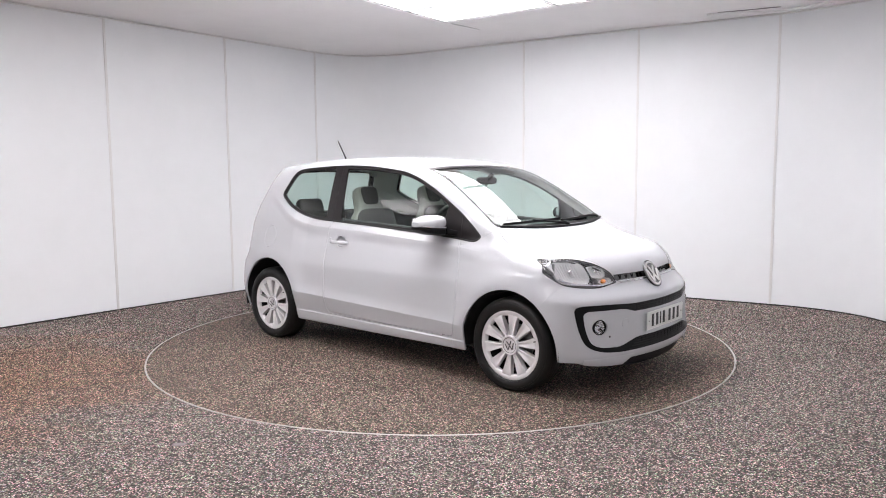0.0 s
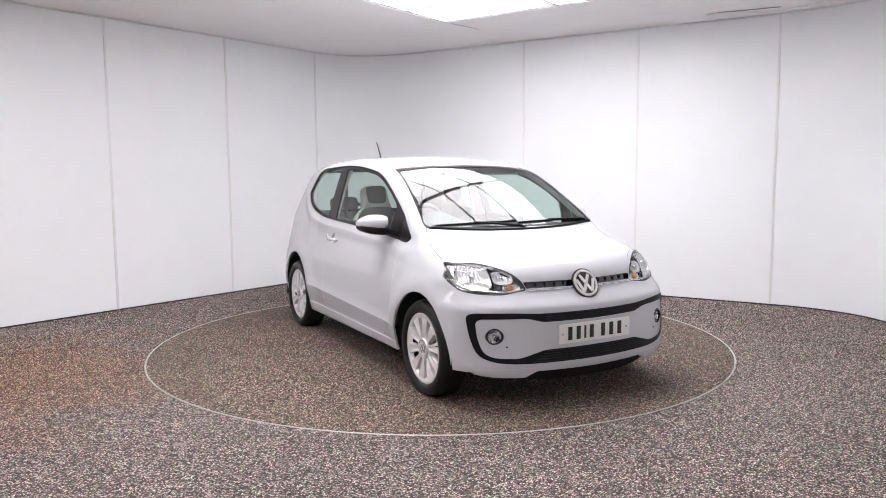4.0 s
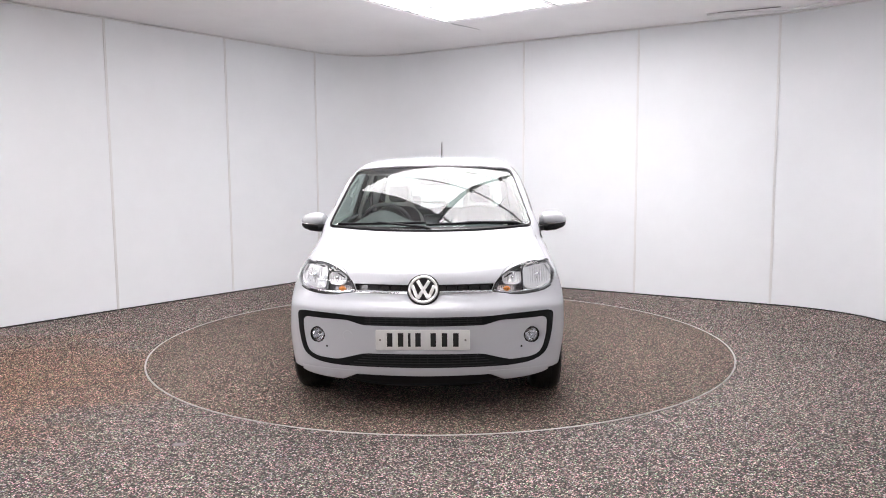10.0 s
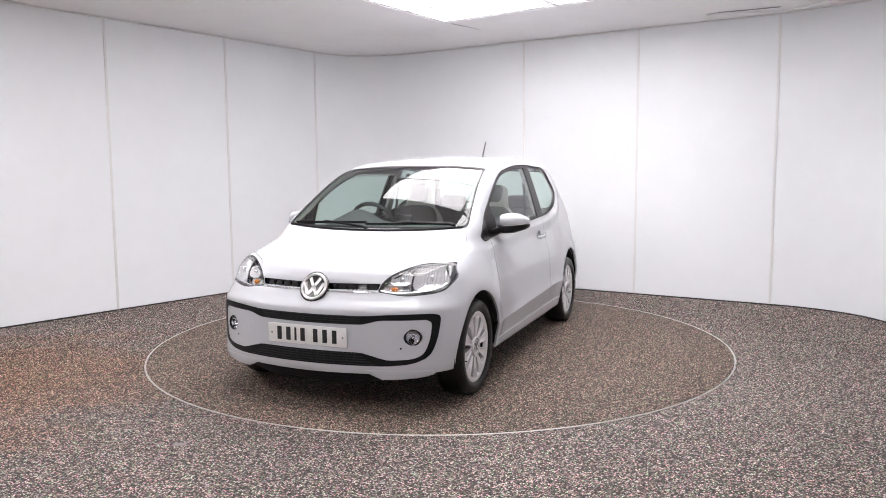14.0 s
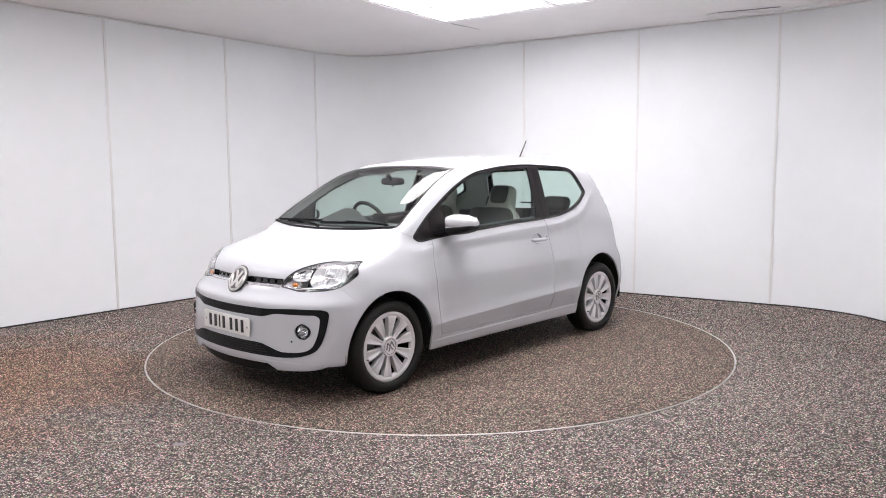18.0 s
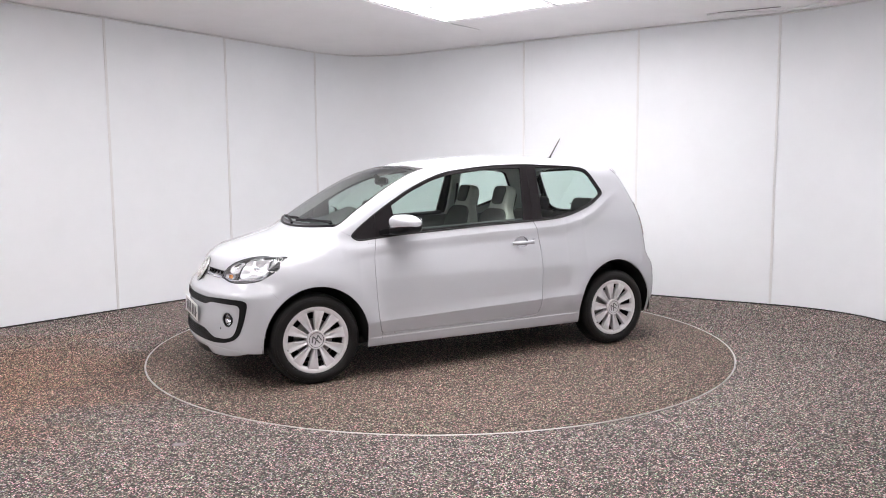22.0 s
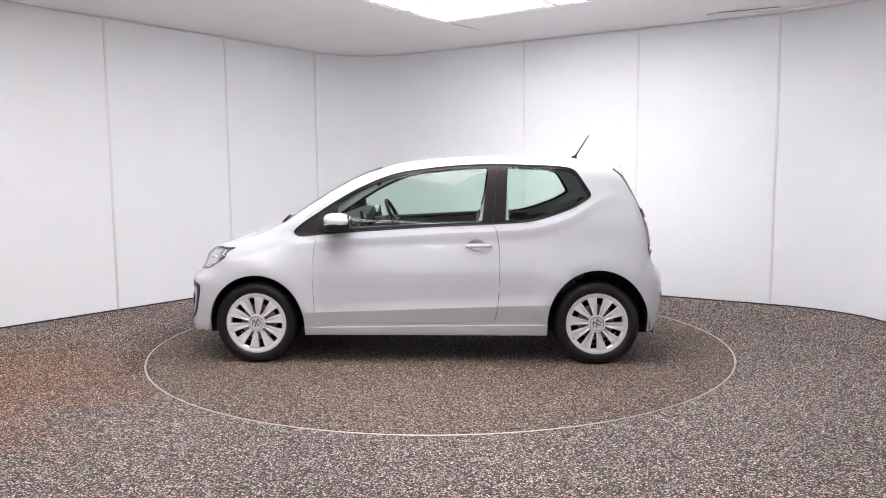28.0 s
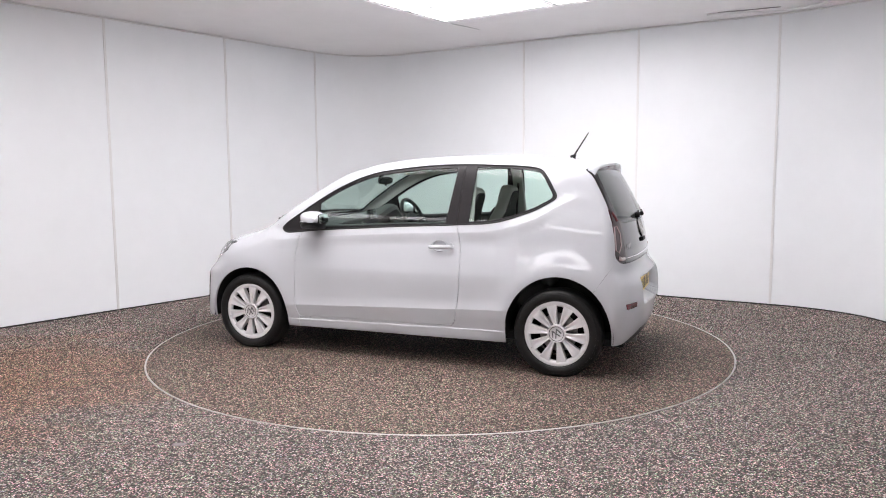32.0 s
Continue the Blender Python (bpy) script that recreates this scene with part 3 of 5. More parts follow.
SCREEN_EDGE = fillet([(-.02, .984, 0), (.40, .986, .1), (.640, .990, .03), (.668, 1.005, .03), (.567, 1.350, .02), (.545, 1.374, .03), (.30, 1.392, .1), (-.02, 1.396, 0)], 4)
SCREEN_CLEAR = fillet([(-.02, .996, 0), (.40, .998, .1), (.632, 1.003, .02), (.655, 1.018, .02), (.556, 1.344, .015), (.538, 1.363, .02), (.30, 1.381, .1), (-.02, 1.385, 0)], 4)
BONNET = fillet([(1.85, -.02, 0), (1.78, .38, .0), (1.712, .392, .02), (1.66, .43, .03), (1.56, .50, .05), (1.47, .61, .05), (1.345, .724, .03), (1.25, .712, .05), (1.08, .690, .05), (.992, .655, .03), (1.052, .5, .1), (1.105, .3, .1), (1.128, -.02, 0)], 4)
HATCH = fillet([(-.02, .742, 0), (.56, .738, .03), (.660, .748, .03), (.712, .787, .03), (.684, .955, .1), (.640, 1.11, .1), (.604, 1.25, .1), (.560, 1.366, .03), (-.02, 1.384, 0)], 4)
TAIL_LAMP = fillet([(.650, 1.098, .012), (.606, 1.070, .02), (.566, 1.010, .02), (.574, .87, .02), (.570, .746, .02), (.655, .744, .03), (.716, .787, .03), (.688, .955, .1)], 4)
REAR_GLASS = fillet([(-.02, 1.000, 0), (.50, 1.000, .06), (.575, 1.04, .05), (.568, 1.12, .1), (.552, 1.25, .08), (.518, 1.345, .04), (-.02, 1.362, 0)], 4)
REFLECTOR = fillet([(.606, .463, .006), (.602, .496, .006), (.745, .497, .006), (.735, .459, .006)], 3)
LIP_F = [(-.02, .222), (.372, .226), (.75, .229), (.9, .228), (.9, .05), (-.02, .05)]
LIP_R = [(-.02, .300), (.45, .290), (.60, .256), (.70, .226), (.9, .214), (.9, .05), (-.02, .05)]
CUP = [(-.368 + .056 * math.cos(2 * math.pi * i / 26), .836 + .036 * math.sin(2 * math.pi * i / 26)) for i in range(26)]
FLAP = [(-1.235 + .078 * math.cos(2 * math.pi * i / 28), .835 + .088 * math.sin(2 * math.pi * i / 28)) for i in range(28)]
BUMPER_F = [(1.40, .515), (1.56, .705)]
BUMPER_R = [(-1.42, .535), (-1.60, .80)]


def cut_skin():
    p = skin_grid()
    nu, nv = p.shape[:2]
    bm = bmesh.new()
    vs = [[bm.verts.new(q) for q in row] for row in p]
    for i in range(nu - 1):
        for j in range(nv - 1):
            bm.faces.new((vs[i][j], vs[i][j + 1], vs[i + 1][j + 1], vs[i + 1][j]))
    bmesh.ops.remove_doubles(bm, verts=bm.verts, dist=1e-6)
    bmesh.ops.recalc_face_normals(bm, faces=bm.faces)
    bm.normal_update()
    side = lambda c, n: c.y > .35
    front = lambda c, n: c.x > 1.25
    rear = lambda c, n: c.x < -1.2
    for pts in (ARCH_F, ARCH_R, GLASSHOUSE, DOOR, DOOR_GLASS, QUARTER_GLASS, CUP, FLAP):
        knife(bm, "side", pts, side)
    knife(bm, "side", [(x, crease_line(x)) for x in np.linspace(-.95, .93, 12)], side, False)
    for dz in (0, -.008):
        knife(bm, "side", [(x, .272 - .012 * x + dz) for x in np.linspace(-.95, .93, 6)], side, False)
    knife(bm, "side", [(x, float(BELT(x))) for x in np.linspace(-1.3, .97, 40)], side, False)
    knife(bm, "side", BUMPER_F, side, False)
    knife(bm, "side", BUMPER_R, side, False)
    knife(bm, "side", [(.90, .905), (.955, .945), (1.05, .985)], side, False)
    for pts in (HEAD, FRAME, INLAY, SLOT, FOG, LIP_F):
        knife(bm, "front", pts, front)
    knife(bm, "front", [(-.02, .667), (.36, .667), (.374, .672)], front, False)
    for pts in (SCREEN_EDGE, SCREEN_CLEAR):
        knife(bm, "front", pts, lambda c, n: .05 < c.x < 1.2 and c.z > .9)
    knife(bm, "top", BONNET, lambda c, n: c.x > .9 and c.z > .66)
    for pts in (HATCH, TAIL_LAMP, REAR_GLASS, REFLECTOR, LIP_R):
        knife(bm, "front", pts, rear)
    bm.verts.ensure_lookup_table()
    bm.verts.index_update()
    co = np.array([v.co for v in bm.verts])
    mid = np.abs(co[:, 1]) < 1e-4
    co = settle(co)
    co[mid, 1] = 0
    faces = {}
    for f in bm.faces:
        c = f.calc_center_median()
        faces.setdefault(region(c, f.normal), []).append([v.index for v in f.verts])
    bm.free()
    return co, faces


def left_of(line, x, z):
    """True in front of a line that climbs with x."""
    (ax, az), (bx, bz) = line[0], line[-1]
    return x > ax + (bx - ax) * (z - az) / (bz - az)


def behind(x, z):
    (ax, az), (bx, bz) = BUMPER_R
    return x > ax + (bx - ax) * (z - az) / (bz - az)


def region(c, n):
    x, y, z = c
    if y > .35:
        if (x > 0 and inside(ARCH_F, x, z)) or (x < 0 and inside(ARCH_R, x, z)):
            return "arch"
    if z < .25 and n.z < -.75:
        return "underside"
    if y > .35 and -1.35 < x < 1.0:
        in_door = inside(DOOR, x, z)
        if inside(GLASSHOUSE, x, z):
            if in_door:
                return "door_glass" if inside(DOOR_GLASS, x, z) else "door_trim"
            return "quarter_glass" if inside(QUARTER_GLASS, x, z) else "pillar_trim"
        if in_door and z < .99:
            return "cup" if inside(CUP, x, z) else "door"
        if inside(FLAP, x, z):
            return "flap"
    if .05 < x < 1.2 and z > .9 and inside(SCREEN_EDGE, y, z) and n.z > .3:
        return "screen" if inside(SCREEN_CLEAR, y, z) else "screen_band"
    if x > .9 and z > .68 and inside(BONNET, x, y) and not (x > 1.25 and (inside(SLOT, y, z) or inside(HEAD, y, z))):
        return "bonnet"
    if x > 1.25 and inside(LIP_F, y, z):
        return "lip_front" if y < .40 else "lip_side"
    if x < -1.25 and inside(LIP_R, y, z):
        return "lip_rear" if y < .66 else "lip_side"
    if x > 1.25:
        if inside(HEAD, y, z):
            return "head"
        if inside(SLOT, y, z):
            return "slot"
        if inside(FOG, y, z):
            return "fog"
        if inside(FRAME, y, z):
            return "inlay" if inside(INLAY, y, z) else "frame"
        if z > .667 and y < .40:
            return "nose_bar"
        if x > 1.56 or left_of(BUMPER_F, x, z):
            return "bumper_front"
    if x < -1.2:
        if inside(TAIL_LAMP, y, z):
            return "tail"
        if inside(HATCH, y, z):
            return "rear_glass" if inside(REAR_GLASS, y, z) else "hatch"
        if inside(REFLECTOR, y, z):
            return "reflector"
        if z < .80 and x < -1.2 and (x < -1.60 or not behind(x, z)):
            return "bumper_rear"
    if x > .74 and z < .985 and not (x < .955 and z > .93) and x > .757 and (y > .3):
        if z - .945 < (x - .955) * .42:
            return "fender"
    return "shell"


def panel(co, faces, gap=.0018, depth=.014, lift=0.0, mirror="no", rim=True, right=None):
    """One sheet-metal piece from faces of the skin: edges drawn back by gap, folded inwards by depth.
    mirror: 'no' left side, 'yes' right side, 'both' across the middle."""
    v, polys, nn = half_panel(co, faces, gap, depth, lift, rim)
    if mirror == "yes":
        v, polys, nn = mirrored(v, polys, nn)
    elif mirror == "both":
        v2, p2, n2 = mirrored(*(half_panel(co, right, gap, depth, lift, rim) if right else (v, polys, nn)))
        polys = polys + [[i + len(v) for i in f] for f in p2]
        v, nn = np.concatenate([v, v2]), np.concatenate([nn, n2])
    me = bpy.data.meshes.new("panel")
    me.from_pydata(v.tolist(), [], polys)
    for q in me.polygons:
        q.use_smooth = True
    me.update()
    me.normals_split_custom_set(nn.tolist())
    return me


def mirrored(v, polys, nn):
    flip = np.array([1, -1, 1])
    out_p, out_n, i = [], [], 0
    for f in polys:
        out_p.append(f[::-1])
        out_n.append(nn[i:i + len(f)][::-1])
        i += len(f)
    return v * flip, out_p, np.concatenate(out_n) * flip


def half_panel(co, faces, gap, depth, lift, rim):
    used = sorted({i for f in faces for i in f})
    at = {v: i for i, v in enumerate(used)}
    fs = [[at[i] for i in f] for f in faces]
    base = co[used]
    nor = slope(base)
    cen = [base[f].mean(0) for f in fs]
    count, owner = {}, {}
    for k, f in enumerate(fs):
        for a, c in zip(f, f[1:] + f[:1]):
            e = (min(a, c), max(a, c))
            count[e] = count.get(e, 0) + 1
            owner[e] = (k, a, c)
    edge = [owner[e] for e, n in count.items() if n == 1 and not (base[e[0], 1] == 0 and base[e[1], 1] == 0)]
    pull = np.zeros_like(base)
    for k, a, c in edge:
        d = base[c] - base[a]
        d = d / max(np.linalg.norm(d), 1e-9)
        w = cen[k] - (base[a] + base[c]) / 2
        w = w - d * (w @ d)
        w = w / max(np.linalg.norm(w), 1e-9)
        pull[a] += w
        pull[c] += w
    ln = np.linalg.norm(pull, axis=1, keepdims=True)
    pull = np.where(ln > 1e-6, pull / np.maximum(ln, 1e-9), 0)
    pull[base[:, 1] == 0, 1] = 0
    pos = base + pull * gap + nor * lift
    loops = [v for f in fs for v in f]
    pts = np.concatenate([base[f] + np.clip(.12 * (cen[k] - base[f]), -.003, .003) for k, f in enumerate(fs)])
    ln_ = slope(pts)
    verts, polys, norms = [pos], list(fs), [ln_]
    if rim and edge:
        n0 = len(pos)
        a = np.array([e[1] for e in edge])
        c = np.array([e[2] for e in edge])
        inn = pos - nor * depth
        quad = np.stack([pos[c], pos[a], inn[a], inn[c]], 1)
        verts.append(quad.reshape(-1, 3))
        polys += [[n0 + 4 * i + j for j in range(4)] for i in range(len(edge))]
        qn = np.cross(quad[:, 1] - quad[:, 0], quad[:, 3] - quad[:, 0])
        qn = qn / np.maximum(np.linalg.norm(qn, axis=1, keepdims=True), 1e-12)
        norms.append(np.repeat(qn, 4, 0))
    return np.concatenate(verts), polys, np.concatenate(norms)


def piece(name, me, material, parent, label=""):
    me.materials.append(material)
    me.name = name
    return part(name, me, material, parent, label)


SKIN, REGIONS = cut_skin()


# ---- the car ----
car = tagged(new("car"), "white three-door hatchback parked on the turntable", "car")


def flip(bm):
    bm.transform(Matrix.Diagonal((1, -1, 1, 1)))
    bmesh.ops.reverse_faces(bm, faces=bm.faces)
    return bm


def sided(bm, side):
    return bm if side > 0 else flip(bm)


def skin_x(y, z, rear=False):
    """Where the nose or the tail lies at a width and height."""
    a, c = 0.0, -2.2 if rear else 2.2
    for _ in range(24):
        m = (a + c) / 2
        if solid(np.array([m, y, z])) < 0:
            a = m
        else:
            c = m
    return a


def skin_y(x, z):
    a, c = 0.0, 1.2
    for _ in range(24):
        m = (a + c) / 2
        if solid(np.array([x, m, z])) < 0:
            a = m
        else:
            c = m
    return a


def skin_z(x, y):
    a, c = .5, 1.8
    for _ in range(24):
        m = (a + c) / 2
        if solid(np.array([x, y, m])) < 0:
            a = m
        else:
            c = m
    return a


def some(keys, test):
    """Faces of the named regions whose middle satisfies test()."""
    return [f for k in keys for f in REGIONS[k] if test(*SKIN[f].mean(0))]


MIRRORED = ((1, "no"), (-1, "yes"))


def build_body():
    shell = piece("body_shell", panel(SKIN, REGIONS["shell"] + REGIONS["flap"], gap=.0008, mirror="both", right=REGIONS["shell"]), PAINT, car, "white painted body shell")
    piece("bonnet", panel(SKIN, REGIONS["bonnet"], gap=.0025, mirror="both"), PAINT, car)
    nose = piece("front_bumper", panel(SKIN, REGIONS["bumper_front"] + REGIONS["nose_bar"], gap=.0002, mirror="both"), PAINT, car)
    piece("plate_panel", panel(SKIN, REGIONS["inlay"], gap=.001, lift=.002, mirror="both"), PAINT, nose)
    piece("grille_frame", panel(SKIN, REGIONS["frame"], gap=0, lift=.004, mirror="both"), BLACK, nose, "matt black grille surround")
    piece("lower_lip", panel(SKIN, REGIONS["lip_front"], gap=0, lift=-.02, mirror="both"), BLACK, nose, "black lower apron")
    tail = piece("rear_bumper", panel(SKIN, REGIONS["bumper_rear"], gap=.0003, mirror="both"), PAINT, car)
    piece("diffuser", panel(SKIN, REGIONS["lip_rear"], gap=0, lift=-.012, mirror="both"), BLACK, tail, "black lower apron")
    piece("tailgate", panel(SKIN, REGIONS["hatch"], gap=.003, mirror="both"), GLOSS, car, "gloss black glazed tailgate")
    piece("rear_window", panel(SKIN, REGIONS["rear_glass"], gap=0, rim=False, mirror="both"), REARGLASS, car, "dark-tinted rear window").visible_shadow = False
    piece("windscreen", panel(SKIN, REGIONS["screen"], gap=0, rim=False, mirror="both"), SCREEN, car, "green-tinted laminated windscreen").visible_shadow = False
    piece("windscreen_band", panel(SKIN, REGIONS["screen_band"], gap=.001, depth=.01, mirror="both"), TRIM, car)
    # lining under the panels
    piece("headlining", panel(SKIN, some(("shell", "screen_band"), lambda x, y, z: z > 1.33 and x < .36 and x > -1.38), rim=False, lift=-.032, mirror="both"), LINER, car, "pale grey cloth headlining")
    piece("tailgate_lining", panel(SKIN, some(("hatch", "tail"), lambda x, y, z: z < 1.0), rim=False, lift=-.03, mirror="both"), DASH, car)
    under = box((3.2, 1.36, .05), place(-.02, 0, .225), .01)
    part("underbody", under, DARK, car, "black underbody tray")
    part("exhaust", rod([(-1.2, .30, .20), (-1.55, .34, .20), (-1.66, .34, .19)], .024, 12), STEEL, car)
    piece("fuel_flap", panel(SKIN, REGIONS["flap"], gap=.0022, mirror="yes"), PAINT, car)
    for side, mir in MIRRORED:
        piece("front_wing", panel(SKIN, REGIONS["fender"], gap=.0002, mirror=mir), PAINT, car)
        door = piece("door", panel(SKIN, REGIONS["door"], gap=.0028, mirror=mir), PAINT, car)
        piece("handle_cup", panel(SKIN, REGIONS["cup"], gap=0, lift=-.016, depth=-.016, mirror=mir), PAINT, door)
        piece("window", panel(SKIN, REGIONS["door_glass"], gap=0, lift=-.004, rim=False, mirror=mir), GLASS, door, "green-tinted side window").visible_shadow = False
        piece("window_frame", panel(SKIN, REGIONS["door_trim"], gap=.0015, lift=-.001, mirror=mir), TRIM, door, "black window frame")
        piece("door_lining", panel(SKIN, some(("door", "cup"), lambda x, y, z: z > .32), rim=False, lift=-.06, mirror=mir), DOOR_CARD, door, "dark grey inner door lining")
        sill_in = [(x, side * (skin_y(x, .962) - .045), .968 - .045 * x) for x in np.linspace(-.44, .58, 8)]
        part("inner_ledge", rod(sill_in, .018, 8), DASH, door)
        handle(door, side)
        mirror_arm(car, side)
        piece("pillar_cover", panel(SKIN, some(("pillar_trim",), lambda x, y, z: x < .3), gap=.001, lift=-.001, mirror=mir), TRIM, car, "black side pillar cover")
        piece("sail_panel", panel(SKIN, some(("pillar_trim",), lambda x, y, z: x > .3), gap=.001, lift=-.001, mirror=mir), TRIM, car, "black corner panel ahead of the side window")
        piece("pillar_lining", panel(SKIN, some(("shell", "screen_band", "fender"), lambda x, y, z: .95 < z < 1.36 and .25 < x < 1.05 and y > .1), rim=False, lift=-.022, mirror=mir), LINER, car)
        piece("boot_lining", panel(SKIN, some(("shell", "flap"), lambda x, y, z: .30 < z < .985 and x < -.5 and y > .1), rim=False, lift=-.03, mirror=mir), DOOR_CARD, car)
        piece("rear_pillar_lining", panel(SKIN, some(("shell", "flap"), lambda x, y, z: .975 < z < 1.36 and x < -.5 and y > .1), rim=False, lift=-.028, mirror=mir), LINER, car, "grey rear pillar lining")
        piece("quarter_window", panel(SKIN, REGIONS["quarter_glass"], gap=0, lift=-.002, rim=False, mirror=mir), GLASS, car, "green-tinted fixed side window").visible_shadow = False
        head_lamp(side, mir)
        fog_lamp(nose, side, mir)
        tail_lamp(side, mir)
        piece("reflector", panel(SKIN, REGIONS["reflector"], gap=.001, lift=.002, mirror=mir), REDLENS, tail, "red bumper reflector")
        # bright rub strip and black seal along the glass
        seal = [(x, side * (skin_y(x, z) + .001), z) for x, z in GLASSHOUSE]
        part("window_seal", rod(seal, .005, 6, closed=True), SEAL, car)
    return nose


def handle(door, side):
    z0 = .827
    pts = [(x, skin_y(x, z0) + d, z0 + .001 * s) for s, (x, d) in enumerate(((-.290, .004), (-.305, .022), (-.34, .030), (-.385, .032), (-.43, .030), (-.462, .022), (-.476, .004)))]
    secs = []
    for i, p in enumerate(pts):
        h = .013 if 0 < i < 6 else .010
        secs.append([(p[0], p[1] + .008 * math.cos(a), p[2] + h * math.sin(a)) for a in np.linspace(0, 2 * math.pi, 12, endpoint=False)])
    part("door_handle", sided(loft(secs), side), PAINT, door)
    lock = lathe([(0, .003), (.011, .003), (.012, 0)], 20, place(-.462, skin_y(-.462, .836) + .024, .853) @ spin(rx=-90))
    part("lock_cap", sided(lock, side), PAINT, door)


def mirror_arm(door, side):
    # shell: a rounded wedge, fuller towards the front
    secs = []
    for y, x0, x1, z0, z1 in ((.752, .565, .622, .985, 1.030), (.772, .535, .680, .978, 1.060), (.815, .517, .700, .974, 1.069), (.87, .507, .686, .975, 1.065), (.916, .508, .645, .982, 1.044), (.938, .525, .592, .993, 1.024)):
        cx, cz, w, h = (x0 + x1) / 2, (z0 + z1) / 2, (x1 - x0) / 2, (z1 - z0) / 2
        secs.append([(cx + w * math.copysign(abs(math.cos(a)) ** .7, math.cos(a)), y, cz + h * math.copysign(abs(math.sin(a)) ** .82, math.sin(a))) for a in np.linspace(0, 2 * math.pi, 28, endpoint=False)])
    shell = part("wing_mirror", sided(loft(secs), side), PAINT, door, "white wing mirror with black base")
    low = []
    for y, x0, x1, z0, z1 in ((.750, .552, .662, .936, .990), (.80, .512, .698, .932, .990), (.86, .504, .690, .938, .992), (.912, .504, .655, .955, .996), (.934, .518, .610, .972, .998)):
        cx, cz, w, h = (x0 + x1) / 2, (z0 + z1) / 2, (x1 - x0) / 2, (z1 - z0) / 2
        low.append([(cx + w * math.copysign(abs(math.cos(a)) ** .6, math.cos(a)), y, cz + h * math.copysign(abs(math.sin(a)) ** .6, math.sin(a))) for a in np.linspace(0, 2 * math.pi, 20, endpoint=False)])
    part("lower_shell", sided(loft(low), side), BLACK, shell, "black lower mirror shell")
    foot = loft([[(x, y, z) for x, z in ((.61, .925), (.735, .930), (.735, .962), (.61, .968))] for y in (skin_y(.65, .95) - .01,)] + [[(x, .775, z) for x, z in ((.585, .940), (.69, .940), (.69, .978), (.585, .978))]])
    part("mirror_foot", sided(soften(foot, .004), side), BLACK, shell)
    pane = slab(oval(.062, .036, 30, 3), .003, place(.504, .845, 1.014) @ spin(0, -90, 0) @ spin(0, 0, 90), .001)
    rim = slab(oval(.066, .040, 30, 3), .012, place(.5185, .845, 1.012) @ spin(0, -90, 0) @ spin(0, 0, 90), .002)
    part("mirror_surround", sided(rim, side), BLACK, shell)
    part("mirror_pane", sided(pane, side), MIRROR, shell)
    lamp = rod([(.703, .80, .988), (.696, .85, .990), (.669, .90, .993), (.624, .934, .998)], .004, 8)
    part("indicator", sided(lamp, side), CHROME, shell)


def facing(x, y, z, yaw, pitch=0):
    """A frame whose z axis looks forward, turned outwards by yaw and up by pitch."""
    d = Vector((math.cos(radians(yaw)) * math.cos(radians(pitch)), math.sin(radians(yaw)) * math.cos(radians(pitch)), math.sin(radians(pitch))))
    q = d.to_track_quat("Z", "Y").to_matrix().to_4x4()
    return Matrix.Translation((x, y, z)) @ q


BOWL = [(0, -.034), (.012, -.033), (.024, -.028), (.036, -.019), (.046, -.007), (.052, .004), (.055, .004)]


def fluted_bowl(cy, cz, a, c, depth, back, pitch, power=4):
    """A squarish reflector bowl behind the lens whose face is pressed into upright flutes."""
    n, m = 2 * max(3, round(a / pitch)), 8
    b = bmesh.new()
    cols = []
    for j in range(-n, n + 1):
        u = .985 * j / n
        h = (1 - abs(u) ** power) ** (1 / power)
        y = cy + a * u
        col = []
        for i in range(-m, m + 1):
            v = h * i / m
            r = min(1, (abs(u) ** power + abs(v) ** power) ** (1 / power))
            z = cz + c * v
            ridge = .0045 * (j % 2) * (1 - r ** 8)
            col.append(b.verts.new((skin_x(y, z) - back - depth * (1 - r * r) + ridge, y, z)))
        cols.append(col)
    for p, q in zip(cols, cols[1:]):
        for i in range(2 * m):
            b.faces.new((p[i], q[i], q[i + 1], p[i + 1]))
    # a turned-back flange gives the bowl its thickness
    edge = [e for e in b.edges if e.is_boundary]
    r = bmesh.ops.extrude_edge_only(b, edges=edge)
    bmesh.ops.translate(b, vec=(-.012, 0, 0), verts=[v for v in r["geom"] if isinstance(v, bmesh.types.BMVert)])
    bmesh.ops.recalc_face_normals(b, faces=b.faces)
    return b


